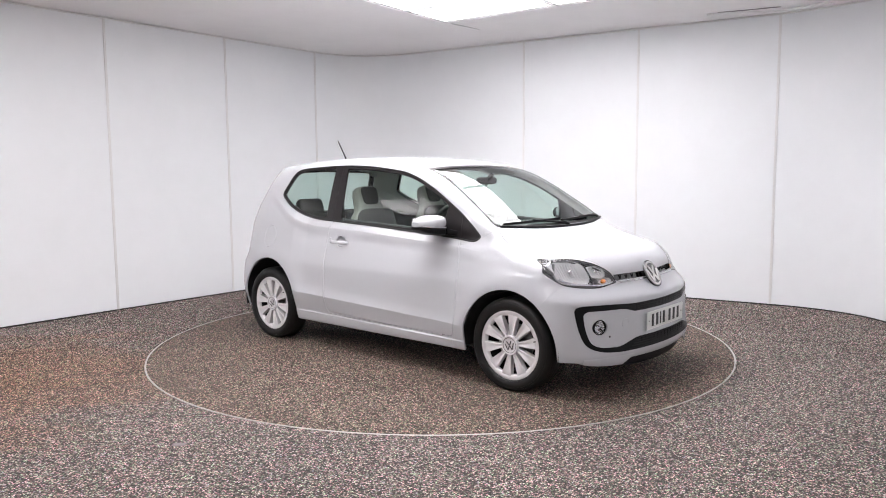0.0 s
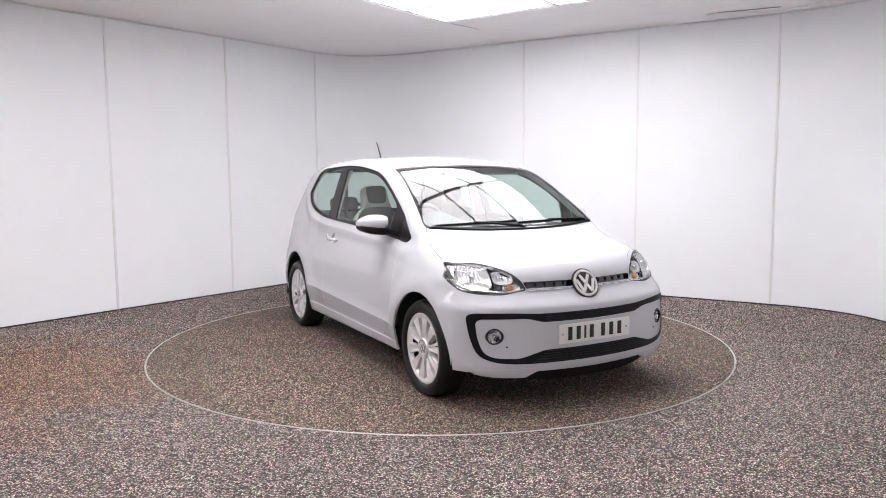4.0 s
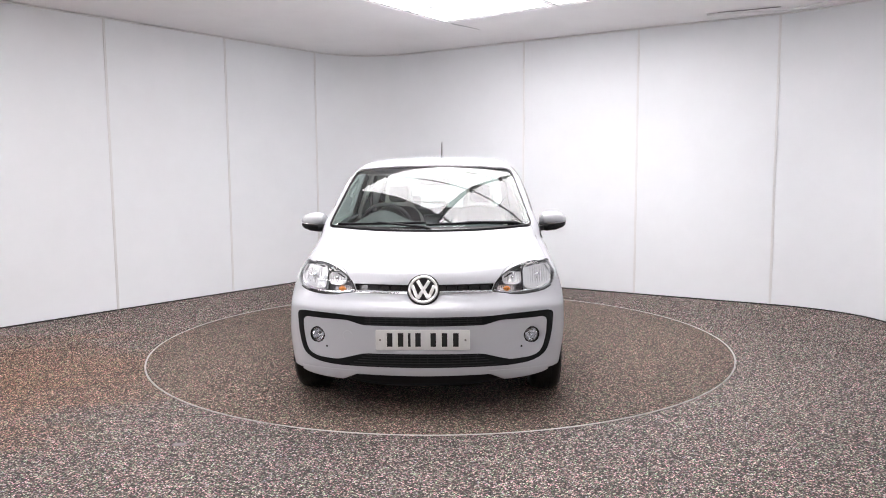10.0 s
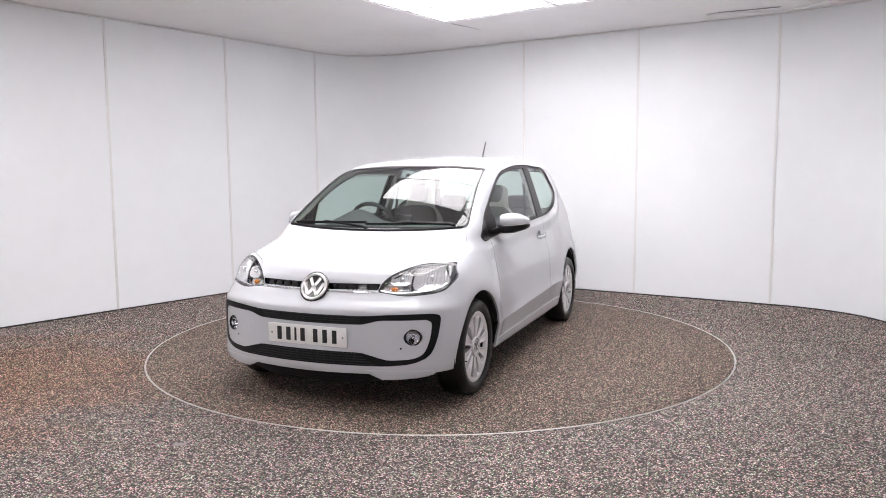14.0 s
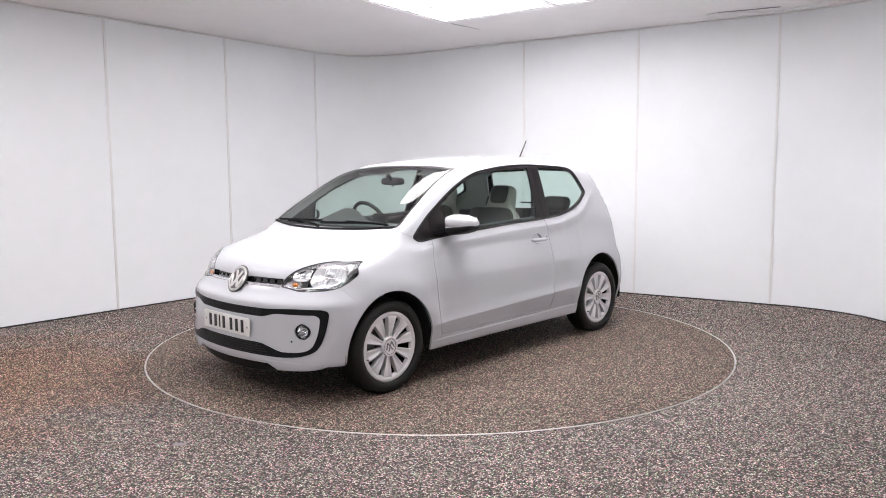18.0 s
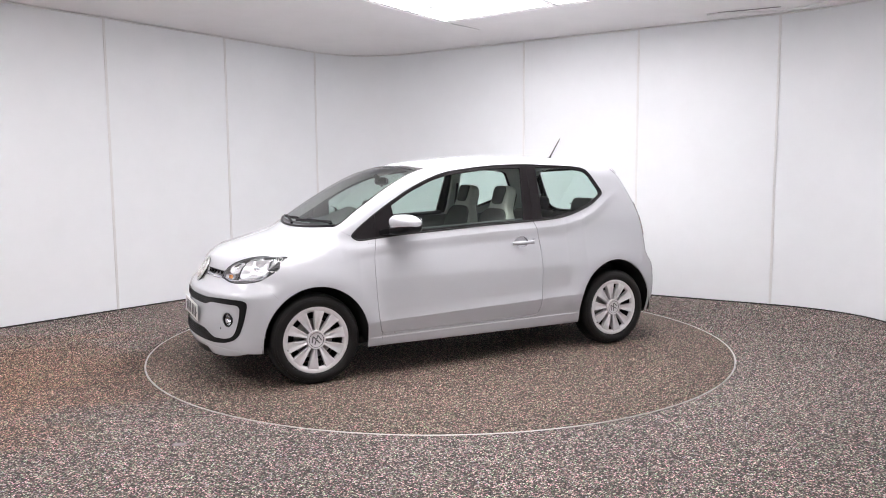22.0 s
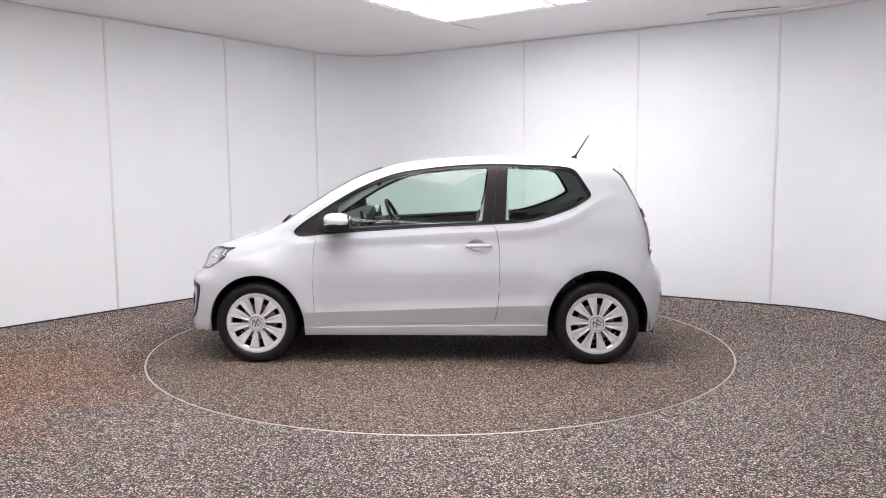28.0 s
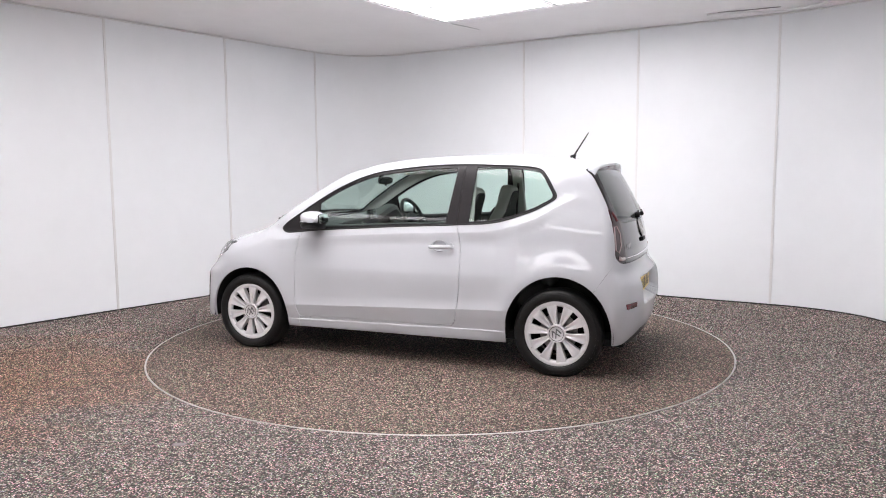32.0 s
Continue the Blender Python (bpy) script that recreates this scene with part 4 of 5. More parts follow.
def head_lamp(side, mir):
    lens = piece("headlamp", panel(SKIN, REGIONS["head"], gap=.003, depth=.006, mirror=mir), LENS, car, "clear headlamp with chrome reflectors and amber bulb")
    lens.visible_shadow = False
    piece("housing", panel(SKIN, REGIONS["head"], gap=.004, lift=-.050, depth=-.044, mirror=mir), LAMP_DARK, lens, "grey lamp housing")

    def put(name, bm, material, label=""):
        part(name, sided(bm, side), material, lens, label)
    put("main_reflector", fluted_bowl(.650, .742, .086, .066, .036, .010, .0155), LAMP_CHROME, "bright fluted main reflector")
    x = skin_x(.650, .746)
    put("bulb_shield", ball((.013, .013, .020), facing(x - .034, .650, .748, 20, 8)), CHROME)
    put("shield_stay", rod([(x - .030, .650, .735), (x - .034, .652, .700), (skin_x(.652, .688) - .014, .652, .688)], .0025, 6), STEEL)
    put("inner_reflector", fluted_bowl(.500, .740, .056, .034, .022, .010, .0125, 3), LAMP_CHROME)
    put("inner_bulb", ball((.009, .009, .013), facing(skin_x(.503, .741) - .022, .503, .741, 12, 10)), CHROME)
    put("indicator_bowl", fluted_bowl(.462, .684, .050, .021, .014, .010, .012, 2.6), LAMP_CHROME)
    x3 = skin_x(.465, .684)
    put("indicator_bulb", ball((.021, .014, .013), facing(x3 - .017, .470, .684, 10, 5)), AMBER, "amber indicator bulb")
    # divider between main reflector and indicator, black for chrome's dark reflection, and the masked outer corner
    wall = [(skin_x(.562, z) - d, z) for d, zs in ((.006, np.linspace(.662, .802, 7)), (.056, np.linspace(.790, .674, 7))) for z in zs]
    put("dark_reflection_wall", loft([[(x, y, z) for x, z in wall] for y in (.556, .562)]), GLOSS, "lamp divider coloured black for the dark its chrome mirrors")
    corner = [(.700, .797), (.722, .806), (.752, .758), (.744, .728), (.732, .745)]
    put("corner_mask", loft([[(skin_x(y, z) - d, y, z) for y, z in corner] for d in (.030, .010)]), DASH)
    # dark seal round the lens
    seal = [(y, z) for y, z in HEAD if y < .742]
    cut = max(range(len(seal)), key=lambda i: math.dist(seal[i], seal[i - 1]))
    seal = seal[cut:] + seal[:cut]
    put("lamp_seal", rod([(skin_x(y, z) - .0015, y, z) for y, z in seal], .0032, 6), SEAL)
    # bright blade along the lower edge
    low = [(y, z) for y, z in ((.728, .706), (.706, .688), (.672, .673), (.60, .664), (.50, .657), (.43, .663), (.396, .674))]
    put("lower_blade", rod([(skin_x(y, z) - .014, y, z + .006) for y, z in low], .006, 8), CHROME, "chrome blade along the lamp's lower edge")
    for y in np.arange(.575, .70, .0135):
        put("blade_rib", box((.008, .004, .010), place(skin_x(y, .676) - .010, y, .676), .001), SILVER)
    up = [(y, z) for y, z in ((.706, .804), (.66, .806), (.61, .802), (.565, .791), (.49, .766), (.44, .738))]
    put("upper_blade", rod([(skin_x(y, z) - .018, y, z - .004) for y, z in up], [.008, .008, .007, .006, .005, .004], 8), BLACK)


def fog_lamp(nose, side, mir):
    lens = piece("fog_lamp", panel(SKIN, REGIONS["fog"], gap=.005, depth=.004, lift=-.006, mirror=mir), LENS, car, "round clear fog lamp")
    lens.visible_shadow = False
    x = skin_x(.607, .431)
    f = facing(x, .607, .431, 19)
    part("fog_bezel", sided(lathe([(.037, -.012), (.040, .001), (.044, .004), (.047, .001), (.047, -.012)], 40, f), side), BLACK, lens)
    part("fog_bowl", sided(lathe([(r * .70, h * 1.0 - .010) for r, h in BOWL], 36, f), side), CHROME, lens)
    part("fog_bulb", sided(ball((.009, .009, .014), f @ place(0, 0, -.02)), side), CHROME, lens)
    for y, z in ((.548, .372), ):
        part("sensor", sided(lathe([(0, .002), (.005, .002), (.006, 0)], 14, facing(skin_x(y, z) + .002, y, z, 15)), side), BLACK, nose)


def tail_lamp(side, mir):
    lens = piece("tail_lamp", panel(SKIN, REGIONS["tail"], gap=.003, lift=.003, mirror=mir), mat("smoked_red_lens", (.045, .010, .012), .16, coat=.35, spec=.3, grain=.2, grain_size=60) if side > 0 else bpy.data.materials["smoked_red_lens"], car, "smoked red tail lamp with a bright light guide")
    guide = [(.672, .985), (.694, .90), (.703, .835), (.668, .818), (.628, .86), (.612, .935), (.636, .985)]
    part("light_guide", sided(rod([(skin_x(y, z, True) - .003, y, z) for y, z in guide], .006, 8, closed=True), side), mat("pale_red_guide", (.40, .33, .33), .25, coat=.5, grain=.1) if side > 0 else bpy.data.materials["pale_red_guide"], lens)
    top = [(.634, 1.075), (.618, 1.05), (.604, 1.02)]
    part("upper_lens", sided(rod([(skin_x(y, z, True) - .001, y, z) for y, z in top], .010, 8), side), mat("pink_lens", (.13, .03, .03), .2, coat=.6, grain=.1) if side > 0 else bpy.data.materials["pink_lens"], lens)
    base = [(.606, .775), (.64, .772), (.675, .785)]
    part("reversing_lens", sided(rod([(skin_x(y, z, True) - .003, y, z) for y, z in base], .013, 8), side), mat("clear_tail_lens", (.55, .48, .48), .15, coat=.8, grain=.1) if side > 0 else bpy.data.materials["clear_tail_lens"], lens)


def badge(parent, m, r, dark):
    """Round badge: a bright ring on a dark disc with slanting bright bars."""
    ring = lathe([(r * .82, 0), (r * .82, .006), (r * .91, .0095), (r, .006), (r, 0)], 48, m)
    b = part("badge", ring, BADGE, parent, "round chrome badge")
    part("badge_disc", lathe([(0, .003), (r * .84, .003), (r * .84, 0), (r * 1.0, 0), (r * 1.10, .001), (r * 1.12, -.006)], 48, m), dark, b)
    for x0, y0, x1, y1 in ((-.40, .62, -.02, -.02), (.40, .62, .02, -.02), (-.74, .28, -.36, -.66), (-.36, -.66, -.02, -.06), (.74, .28, .36, -.66), (.36, -.66, .02, -.06)):
        d = Vector((x1 - x0, y1 - y0)).normalized() * r
        n = Vector((-d.y, d.x)) * .115
        a, c = Vector((x0, y0)) * r, Vector((x1, y1)) * r
        part("badge_bar", slab([tuple(a + n), tuple(a - n), tuple(c - n), tuple(c + n)], .005, m @ place(0, 0, .002), .0008), BADGE, b)
    return b


def number_plate(parent, x, z, material, turn, lean):
    m = Matrix.Translation((x, 0, z)) @ spin(0, lean, turn) @ spin(90, 0, 90)
    p = part("number_plate", slab(fillet([(-.26, -.0555, .008), (.26, -.0555, .008), (.26, .0555, .008), (-.26, .0555, .008)]), .005, m, .0008), material, parent, "number plate with black bars")
    for c in (-.168, -.108, -.060, -.012, .072, .134, .196):
        w = .014 if c == -.060 else .030
        part("plate_bar", box((w, .076, .0012), m @ place(c - .014, 0, .0056), .0003), INK, p)
    for c in (-.235, .235):
        part("plate_screw", lathe([(0, .0075), (.004, .0072), (.006, .005)], 14, m @ place(c, 0, 0)), STEEL, p)


NOSE_PART = build_body()


def build_trim():
    # slot under the bonnet with ribs and a bright line
    slot = piece("upper_slot", panel(SKIN, REGIONS["slot"], gap=0, lift=-.018, depth=-.018, mirror="both"), GLOSS, car, "gloss black slot grille")
    for y in list(np.arange(.13, .38, .062)):
        for s in (1, -1):
            x = skin_x(y, .698)
            part("slot_rib", box((.008, .005, .022), place(x - .014, s * y, .698), .001), BLACK, slot)
    part("slot_bar", rod([(skin_x(abs(y), .671) + .002, y, .671) for y in np.linspace(-.385, .385, 25)], .0042, 8), CHROME, NOSE_PART, "thin chrome strip")
    # upper and lower grille: slats with short uprights between
    for z0, z1, n, half in ((.507, .544, 4, .325), (.282, .338, 5, .32)):
        for z in np.linspace(z0, z1, n):
            w = half if z0 > .4 else half + .09 * (1 - (z - z0) / (z1 - z0))
            part("grille_slat", rod([(skin_x(abs(y), z) + .005, y, z) for y in np.linspace(-w, w, 19)], .0024, 6), DARK, NOSE_PART)
        for k, y in enumerate(np.arange(-half + .03, half, .045)):
            part("grille_rib", box((.005, .004, (z1 - z0)), place(skin_x(abs(y), (z0 + z1) / 2) + .003, y, (z0 + z1) / 2), .001), DARK, NOSE_PART)
    xb = skin_x(0, .691)
    badge(car, Matrix.Translation((xb + .017, 0, .692)) @ spin(0, -29, 0) @ spin(90, 0, 90), .083, GLOSS)
    number_plate(car, skin_x(0, .428) + .004, .428, PLATE, 0, 0)
    # towing-eye cover
    part("tow_cover", lathe([(.026, .0012), (.028, .0022), (.030, .0008)], 30, facing(skin_x(.425, .438) + .001, -.425, .438, -12)), PAINT, NOSE_PART)

    # fins that the bumper's lower edge runs out into, either side of the apron
    for s in (1, -1):
        secs = []
        for y, z in ((.366, .228), (.385, .221), (.405, .212), (.450, .193), (.500, .194), (.56, .197), (.62, .202), (.67, .209), (.705, .218)):
            x = skin_x(y, .245)
            secs.append([(x - .010, s * y, .262), (x + .002, s * y, .247), (x + .001, s * y, .238), (x - .003, s * y, z + .006), (x - .008, s * y, z), (x - .05, s * y, z + .004), (x - .05, s * y, .262)])
        part("bumper_fin", loft(secs), PAINT, NOSE_PART)

    # black apron that hangs below the bumper between its two fins
    secs = []
    for y in np.linspace(-.43, .43, 21):
        x = skin_x(abs(y), .24) - .030
        lift = .03 * (abs(y) / .43) ** 4
        secs.append([(x + .004, y, .240), (x, y, .205), (x - .012, y, .162 + lift), (x - .05, y, .145 + lift), (x - .22, y, .150 + lift), (x - .22, y, .240)])
    part("apron", loft(secs), BLACK, NOSE_PART, "black air dam below the bumper")

    # wipers
    for y0, y1, arm in ((.56, -.02, .64), (-.02, -.60, .06)):
        ys = np.linspace(y1, y0, 10)
        xs = [(skin_screen(y, 1.004 + .010 * (y - y1) / (y0 - y1)), y, 1.012 + .012 * (y - y1) / (y0 - y1)) for y in ys]
        w = part("wiper", rod(xs, .006, 6), BLACK, car, "black windscreen wiper")
        part("wiper_blade", rod([(x - .004, y, zz - .007) for x, y, zz in xs], .0035, 6), SEAL, w)
        mid = xs[4]
        part("wiper_arm", rod([(skin_cowl(arm - .05), arm - .05, skin_z(skin_cowl(arm - .05), abs(arm - .05)) + .006), (skin_cowl(arm - .09) - .01, arm - .09, skin_z(skin_cowl(arm - .09), abs(arm - .09)) + .018), (mid[0] + .008, mid[1], mid[2] + .008)], [.010, .009, .006], 8), BLACK, w)
    cowl = [(skin_cowl(y) + .012, y, skin_z(skin_cowl(y) + .012, abs(y)) + .001) for y in np.linspace(-.64, .64, 33)]
    part("cowl", rod(cowl, .010, 8), BLACK, car, "black scuttle panel below the windscreen")
    for s in (1, -1):
        end = loft([[(x, s * y, z) for x, y, z in ((.97, .65, .972), (1.05, .63, .955), (1.06, .58, .958), (1.02, .60, .975))], [(x, s * y, z) for x, y, z in ((.975, .648, .982), (1.046, .626, .965), (1.056, .585, .968), (1.02, .605, .985))]])
        part("scuttle_corner", end, BLACK, car)

    # roof aerial
    zr = skin_z(-1.13, 0)
    a = part("aerial", loft([[(-1.13 + .022 * math.cos(t) - k * .010, .013 * math.sin(t) * (1 - .5 * k), zr - .004 + .022 * k) for t in np.linspace(0, 2 * math.pi, 20, endpoint=False)] for k in (0, .5, 1)]), BLACK, car, "black rod aerial leaning back")
    part("aerial_rod", rod([(-1.14, 0, zr + .012), (-1.165, 0, zr + .05), (-1.247, 0, zr + .178)], [.0065, .0055, .0035], 10), BLACK, a)

    # roof spoiler: a wing that carries the roof line past the tailgate
    secs = []
    for y in np.linspace(-.56, .56, 25):
        e = abs(y) / .56
        zt = skin_z(-1.33, abs(y)) - .002
        back = -1.447 + .045 * e ** 2.5
        zb = zt - .034 - .006 * e
        secs.append([(-1.31, y, zt - .004), (-1.37, y, zt - .004), (back + .018, y, zb + .020), (back, y, zb + .010), (back + .004, y, zb - .004), (-1.40, y, zb - .014), (-1.33, y, zt - .05)])
    part("roof_spoiler", soften(loft(secs), .0025, 2, 50), PAINT, car)
    part("brake_light", box((.006, .20, .010), place(-1.412, 0, skin_z(-1.33, 0) - .053), .002), REDLENS, car)

    # tailgate: wiper, badge, lettering as plain strokes, handle, bright line
    w = part("rear_wiper", rod([(skin_x(.02, 1.0, True) - .028, .02, 1.040), (skin_x(.12, 1.02, True) - .02, -.12, 1.045), (skin_x(.30, 1.05, True) - .012, -.32, 1.05)], [.016, .009, .006], 8), BLACK, car, "black rear wiper")
    part("wiper_pivot", lathe([(0, .034), (.018, .03), (.022, 0)], 20, Matrix.Translation((skin_x(.02, 1.03, True) + .004, .02, 1.03)) @ spin(0, -90, 0)), BLACK, w)
    badge(car, Matrix.Translation((skin_x(0, .945, True) - .004, 0, .945)) @ spin(0, 14, 0) @ spin(90, 0, -90), .062, GLOSS)
    part("tailgate_handle", box((.022, .13, .03), place(skin_x(0, .86, True) - .004, 0, .86), .006), BLACK, car)
    for y, h in ((.505, .034), (.472, .034), (.440, .046)):
        part("letter_stroke", box((.004, .024 if h < .04 else .006, h), place(skin_x(y, .845, True) - .002, y, .845), .001), SILVER, car)
    part("tailgate_strip", rod([(skin_x(abs(y), .772, True) - .002, y, .772) for y in np.linspace(-.57, .57, 25)], .005, 8), CHROME, car, "bright strip along the tailgate's lower edge")
    number_plate(car, skin_x(.0, .548, True) - .004, .548, PLATE_Y, 180, 0)


def skin_screen(y, z):
    """The windscreen's x at a height."""
    a, c = .1, 1.3
    for _ in range(24):
        m = (a + c) / 2
        if z < ROOF(m) - CROWN(m) * y * y:
            a = m
        else:
            c = m
    return a


def skin_cowl(y):
    return 1.128 - .30 * y * y


def spoke_section(r, w, top, depth):
    """One cross-section of a wheel spoke: two flat lands and a groove between."""
    k = .0065 * min(1, max(.15, (.192 - r) / .07))
    return [(r, -w, -depth), (r, -w, top - .002), (r, -w * .90, top), (r, -w * .55, top - .0005), (r, -w * .14, top - k), (r, w * .14, top - k), (r, w * .55, top - .0005), (r, w * .90, top), (r, w, top - .002), (r, w, -depth)]


def build_wheels():
    R = .294
    tyre_p = [(.205, .050), (.212, .072), (.218, .081), (.228, .0885), (.242, .0925), (.257, .0920), (.272, .087), (.284, .077), (.2915, .063), (R, .045), (R, -.045), (.2915, -.063), (.284, -.077), (.257, -.092), (.228, -.088), (.208, -.07)]
    first = None
    for sx in (1.2035, -1.2035):
        for sy in (1, -1):
            m = place(sx, sy * .716, R - .010) @ (spin(rx=-90) if sy > 0 else spin(rx=90)) @ spin(rz=11 if sx > 0 else 29)
            if first is not None:
                copy_thing(first, m)
                continue
            first = new("wheel")
            first.parent = car
            tyre = part("tyre", lathe(tyre_p, 96), RUBBER, first, "black tyre")
            for r in (.226, .262, .275):
                part("sidewall_ring", lathe([(r - .0015, .0), (r - .0012, .0012), (r + .0012, .0012), (r + .0015, 0)], 96, place(0, 0, float(np.interp(r, (.218, .228, .242, .257, .272), (.081, .0885, .0925, .0920, .087))))), RUBBER, first)
            for zz in (-.03, 0, .03):
                part("tread_groove", lathe([(R + .0006, zz - .003), (R + .0009, zz - .0025), (R + .0009, zz + .0025), (R + .0006, zz + .003)], 96), SEAL, first)
            cover = part("wheel_cover", lathe([(.180, .055), (.183, .0705), (.189, .0755), (.202, .0785), (.213, .0785), (.2185, .0760), (.2205, .070), (.2205, .058)], 96), ALLOY, first, "silver ten-spoke wheel cover")
            for k in range(10):
                s = loft([spoke_section(r, w, t, d - .0) for r, w, t, d in ((.056, .0125, .0700, -.035), (.085, .0162, .0725, -.038), (.12, .0222, .0758, -.040), (.155, .0288, .0780, -.043), (.183, .0348, .0782, -.050), (.192, .0375, .0755, -.06))])
                s.transform(spin(rz=36 * k))
                part("spoke", s, ALLOY, first, smooth=25)
            part("centre_cap", lathe([(0, .0785), (.020, .0785), (.046, .0780), (.052, .0815), (.058, .0815), (.061, .078), (.062, .060)], 56), ALLOY, first)
            part("cap_ring", lathe([(.0455, .0788), (.0465, .0800), (.0500, .0800), (.0510, .0788)], 48), CAP_INK, first)
            for x0, y0, x1, y1 in ((-.017, .026, -.001, -.001), (.017, .026, .001, -.001), (-.032, .012, -.016, -.028), (-.016, -.028, -.001, -.003), (.032, .012, .016, -.028), (.016, -.028, .001, -.003)):
                d = Vector((x1 - x0, y1 - y0)).normalized()
                n = Vector((-d.y, d.x)) * .0038
                a, c = Vector((x0, y0)), Vector((x1, y1))
                part("cap_bar", slab([tuple(a + n), tuple(a - n), tuple(c - n), tuple(c + n)], .003, place(0, 0, .0772), .0006), CAP_INK, first)
            part("steel_rim", lathe([(.212, .055), (.196, .045), (.18, .02), (.18, -.05), (.21, -.06)], 64), DARK, first)
            part("brake_disc", lathe([(0, .030), (.06, .034), (.07, .012), (.128, .012), (.128, .0), (0, .0)], 48), STEEL, first)
            part("back_plate", lathe([(0, -.012), (.15, -.012), (.16, -.03)], 48), DARK, first)
            part("valve", rod([(.196, .012, .074), (.190, .012, .088)], .0032, 8), BLACK, first)
            first.matrix_basis = m
    # wheel wells: liners that close the arches from inside
    for cx, cz, a, b in ((1.196, .28, .353, .362), (-1.209, .29, .362, .384)):
        for side in (1, -1):
            bm = bmesh.new()
            rows = []
            for y in (.46, .62, .79):
                rows.append([bm.verts.new((cx + a * math.cos(t), y, cz + b * math.sin(t))) for t in np.linspace(-.14, math.pi + .14, 40)])
            for r0, r1 in zip(rows, rows[1:]):
                for i in range(39):
                    bm.faces.new((r0[i], r0[i + 1], r1[i + 1], r1[i]))
            bm.faces.new(rows[0])
            part("arch_liner", sided(bm, side), DARK, car, "black wheel-arch liner")
            part("suspension_arm", sided(rod([(cx, .40, .24), (cx, .62, .27)], .03, 10), side), DARK, car)


build_trim()
build_wheels()


# ---- the cabin ----
def seat_back(w, h, depth, head_w, head_h):
    """Front outline of a one-piece seat back with its head restraint."""
    half = [(w * .86, 0, .05), (w, h * .35, .1), (w * 1.0, h * .78, .08), (w * .80, h * .94, .07), (head_w * 1.12, h * 1.03, .06), (head_w, h + head_h * .4, .05), (head_w * .94, h + head_h, .06)]
    return fillet(half + [(-x, y, r) for x, y, r in half[::-1]], 6)


def front_seat(x, y):
    seat = part("front_seat", box((.50, .46, .13), place(x + .24, y, .46), .045, segments=4), CLOTH, car, "dark cloth front seat with cream edges and built-in head restraint")
    m = Matrix.Translation((x, y, .50)) @ spin(0, -17, 0) @ spin(90, 0, 90)
    part("seat_shell", slab(seat_back(.235, .56, .1, .115, .205), .095, m @ place(0, 0, -.05), .028, segments=4), CREAM, seat, "cream seat back")
    part("back_cushion", slab(fillet([(-.165, .03, .06), (.165, .03, .06), (.195, .24, .08), (.196, .49, .10), (.13, .575, .07), (-.13, .575, .07), (-.196, .49, .10), (-.195, .24, .08)], 6), .03, m @ place(0, 0, .030), .013, segments=3), CLOTH, seat, "dark cloth back cushion")
    part("head_pad", slab(fillet([(-.078, .610, .04), (.078, .610, .04), (.090, .755, .05), (-.090, .755, .05)], 6), .024, m @ place(0, 0, .032), .011, segments=3), CLOTH, seat)
    part("back_cover", slab(seat_back(.215, .55, .1, .10, .19), .012, m @ place(0, 0, -.060), .006), CLOTH, seat)
    for s in (1, -1):
        part("side_bolster", rod([(x + .46, y + s * .20, .50), (x + .2, y + s * .225, .535), (x + .02, y + s * .225, .54)], [.035, .045, .05], 12), CREAM, seat)
    part("seat_base", box((.42, .40, .2), place(x + .22, y, .32), .02), DASH, seat)


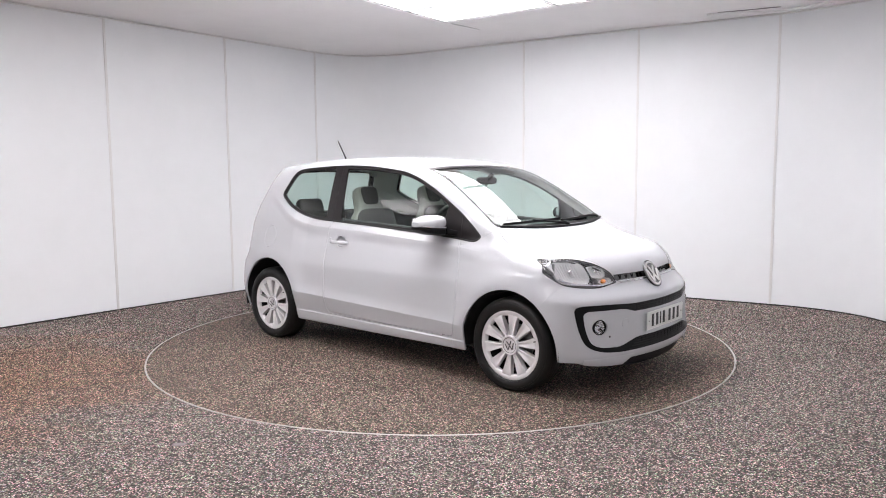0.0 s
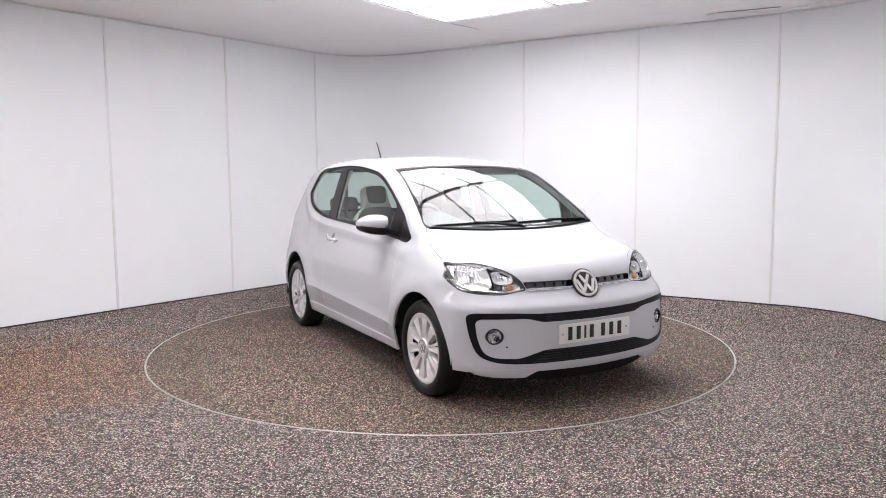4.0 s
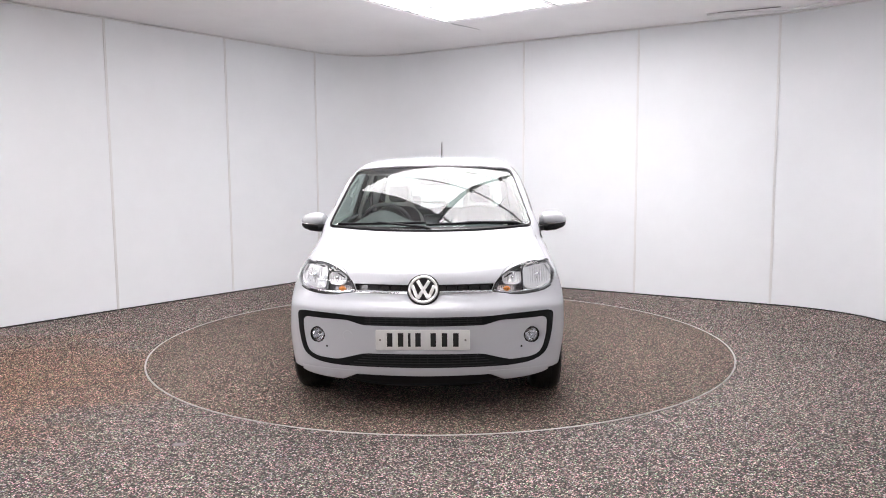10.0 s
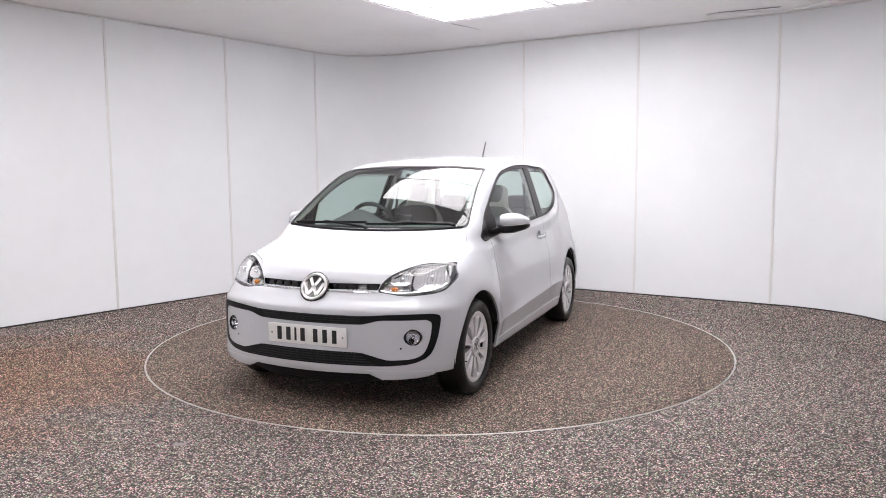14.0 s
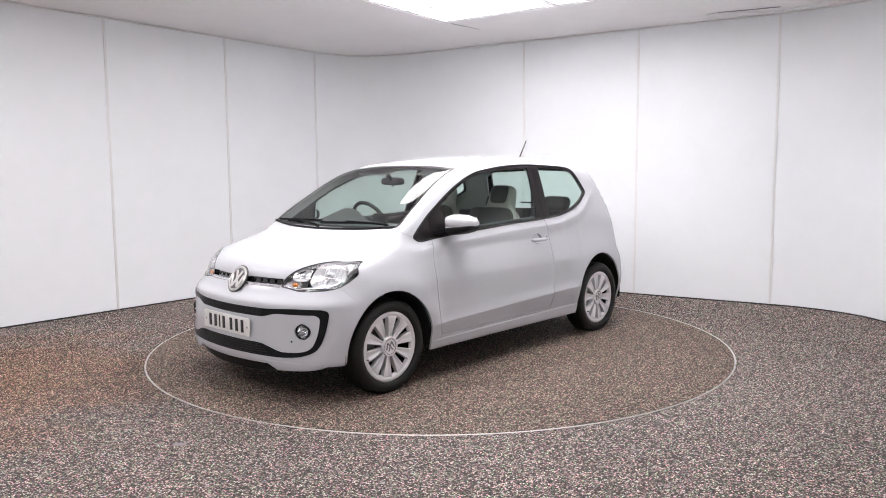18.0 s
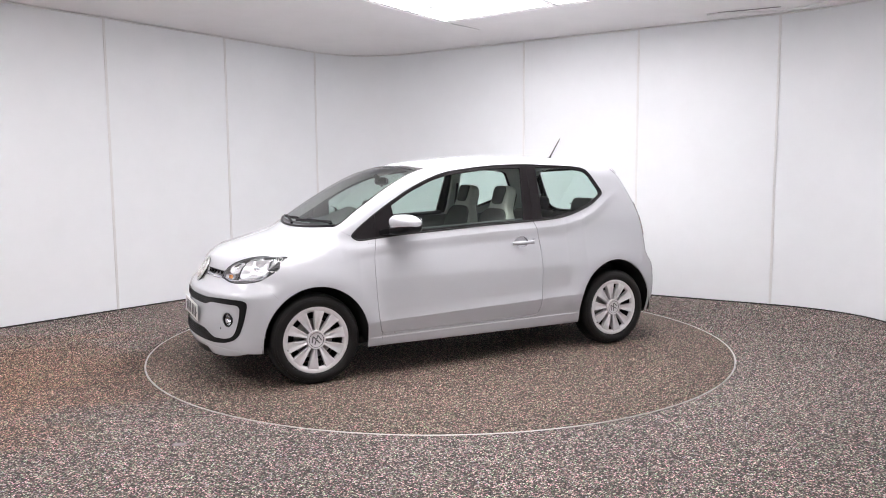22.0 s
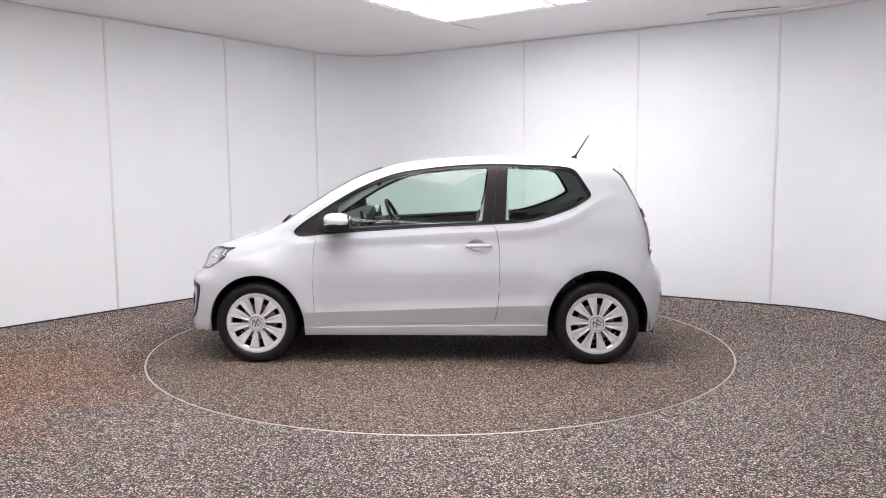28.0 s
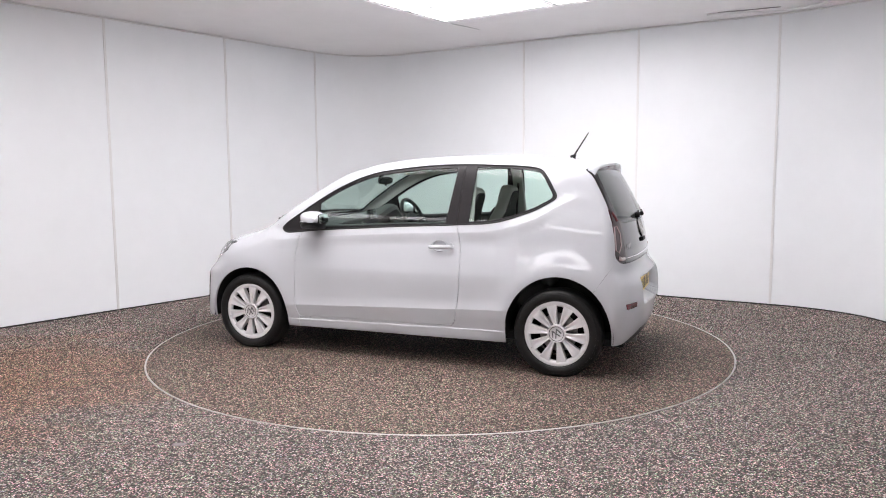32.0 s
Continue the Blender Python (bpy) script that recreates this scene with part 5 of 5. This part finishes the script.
def build_cabin():
    part("cabin_floor", box((2.3, 1.30, .03), place(-.22, 0, .275), .005), CARPET, car)
    front_seat(-.27, .345)
    front_seat(-.33, -.345)
    # rear bench
    bench = part("rear_seat", box((.46, 1.20, .16), place(-.86, 0, .50), .05, segments=4), CLOTH, car, "dark cloth rear bench with two head restraints")
    m = Matrix.Translation((-1.06, 0, .56)) @ spin(0, -20, 0)
    for s in (1, -1):
        part("rear_back", box((.13, .60, .46), m @ place(0, s * .305, .24), .045, segments=4), CLOTH, bench)
        part("rear_head_restraint", box((.09, .26, .135), m @ place(-.01, s * .33, .535), .04, segments=4), CLOTH, bench)
    part("parcel_shelf", box((.36, 1.12, .02), place(-1.38, 0, .955), .006), DASH, car)
    # dashboard: a loft across the car with a hood over the dials on the driver's side
    secs = []
    for y in np.linspace(-.68, .68, 29):
        hood = math.exp(-((y + .36) / .17) ** 2)
        edge = .04 * (abs(y) / .68) ** 4
        top = .985 + .096 * hood - edge
        lip = .56 - .055 * hood
        secs.append([(1.06 - .15 * y * y, y, .93), (.95, y, .975 - edge), (.74, y, .985 + .03 * hood - edge), (lip + .06, y, top), (lip, y, top - .012), (lip - .012, y, top - .05), (.575, y, .86), (.60, y, .72), (.66, y, .58), (.98, y, .56)])
    dash = part("dashboard", loft(secs), DASH, car, "dark grey dashboard with hooded dials")
    part("dial_face", lathe([(0, .0), (.06, .0), (.066, .006), (.07, 0)], 36, Matrix.Translation((.530, -.36, .965)) @ spin(0, -72, 0)), GLOSS, dash)
    part("centre_stack", box((.06, .26, .24), place(.575, 0, .82) @ spin(0, 14, 0), .02), GLOSS, dash)
    part("trim_panel", box((.03, .44, .10), place(.558, .40, .86) @ spin(0, 10, 0), .01), BLACK, dash)
    for y in (.58, .14, -.14, -.60):
        part("air_vent", lathe([(.030, 0), (.036, .010), (.042, .006), (.044, 0)], 28, place(.548, y, .905) @ spin(0, -80, 0)), CHROME, dash)
        part("vent_core", lathe([(0, .004), (.031, .002)], 24, place(.548, y, .905) @ spin(0, -80, 0)), BLACK, dash)
    part("media_unit", box((.03, .13, .08), place(.545, 0, 1.005) @ spin(0, 12, 0), .006), GLOSS, dash)
    # steering wheel
    sw = Matrix.Translation((.322, -.36, .948)) @ spin(0, -64, 0)
    rim = rod([sw @ Vector((.182 * math.cos(t), .182 * math.sin(t), 0)) for t in np.linspace(0, 2 * math.pi, 48, endpoint=False)], .0155, 12, closed=True)
    wheel = part("steering_wheel", rim, mat("steering_leather", (.02, .02, .021), .45, grain=.2, grain_size=120, bump=.3), car, "black three-spoke steering wheel")
    part("wheel_hub", ball((.068, .082, .030), sw @ place(0, 0, -.012)), DASH, wheel)
    for a in (-90, 90, 180):
        p, q = radians(a), radians(a)
        part("wheel_spoke", rod([sw @ Vector((.05 * math.cos(p), .05 * math.sin(p), -.008)), sw @ Vector((.178 * math.cos(q), .178 * math.sin(q), 0))], [.022, .013], 8), DASH, wheel)
    part("column", rod([sw @ Vector((0, 0, -.02)), (.60, -.36, .86)], [.045, .055], 14), DASH, wheel)
    # mirror on the screen
    rv = part("interior_mirror", soften(loft([[(.418 + dx, y * (1 - .1 * k), 1.280 + z * (1 - .1 * k)) for y, z in oval(.118, .029, 32, 3.5)] for k, dx in ((1, -.016), (0, -.006), (0, .006), (2.5, .020))]), 0), BLACK, car, "black interior mirror")
    part("mirror_stalk", rod([(.43, 0, 1.29), (.47, 0, 1.325)], [.014, .018], 10), BLACK, rv)
    part("mirror_knob", ball((.010, .008, .012), place(.415, 0, 1.248)), BLACK, rv)
    part("gear_lever", rod([(.30, 0, .50), (.26, 0, .68)], [.02, .012], 10), BLACK, car)
    part("gear_knob", ball((.026, .024, .032), place(.258, 0, .70)), BLACK, car)
    part("centre_console", box((.7, .2, .16), place(.22, 0, .38), .03), DASH, car)
    for s in (1, -1):
        part("sun_visor", box((.15, .34, .016), place(.25, s * .33, 1.352) @ spin(0, 18, 0), .006), LINER, car)
        part("belt", rod([(-.55, s * .575, 1.25), (-.52, s * .60, .9), (-.5, s * .61, .5)], .011, 6), CARPET, car)
        post = []
        for x, z, w in ((-.535, 1.37, .045), (-.54, 1.28, .046), (-.54, 1.16, .048), (-.54, 1.05, .054), (-.53, .94, .066)):
            y = skin_y(x, z) - .045
            post.append([(x + a, s * (y - c), z) for a, c in ((w, 0), (w * .8, .016), (-w * .8, .016), (-w, 0), (-w * .8, -.016), (w * .8, -.016))])
        part("pillar_trim", loft(post), LINER, car)


build_cabin()


# ---- what moves: the platform turns clockwise at five degrees a second, the car on it ----
def turned(t):
    return TURN_0 + TURN_1 * t + TURN_2 * t * t + TURN_3 * t ** 3


TURN_0, TURN_1, TURN_2, TURN_3 = -41.187, -5.0632, -0.007646, 0.0002721
SEAT = Matrix.Translation((.0709, -.0211, 0))


def motions():
    times = [2.0 * i for i in range(17)]
    walk(turntable, [(t, pose(0, 0, 0, 0, 0, turned(t))) for t in times])
    walk(car, [(t, pose(0, 0, 0, 0, 0, turned(t)) @ SEAT) for t in times])


motions()
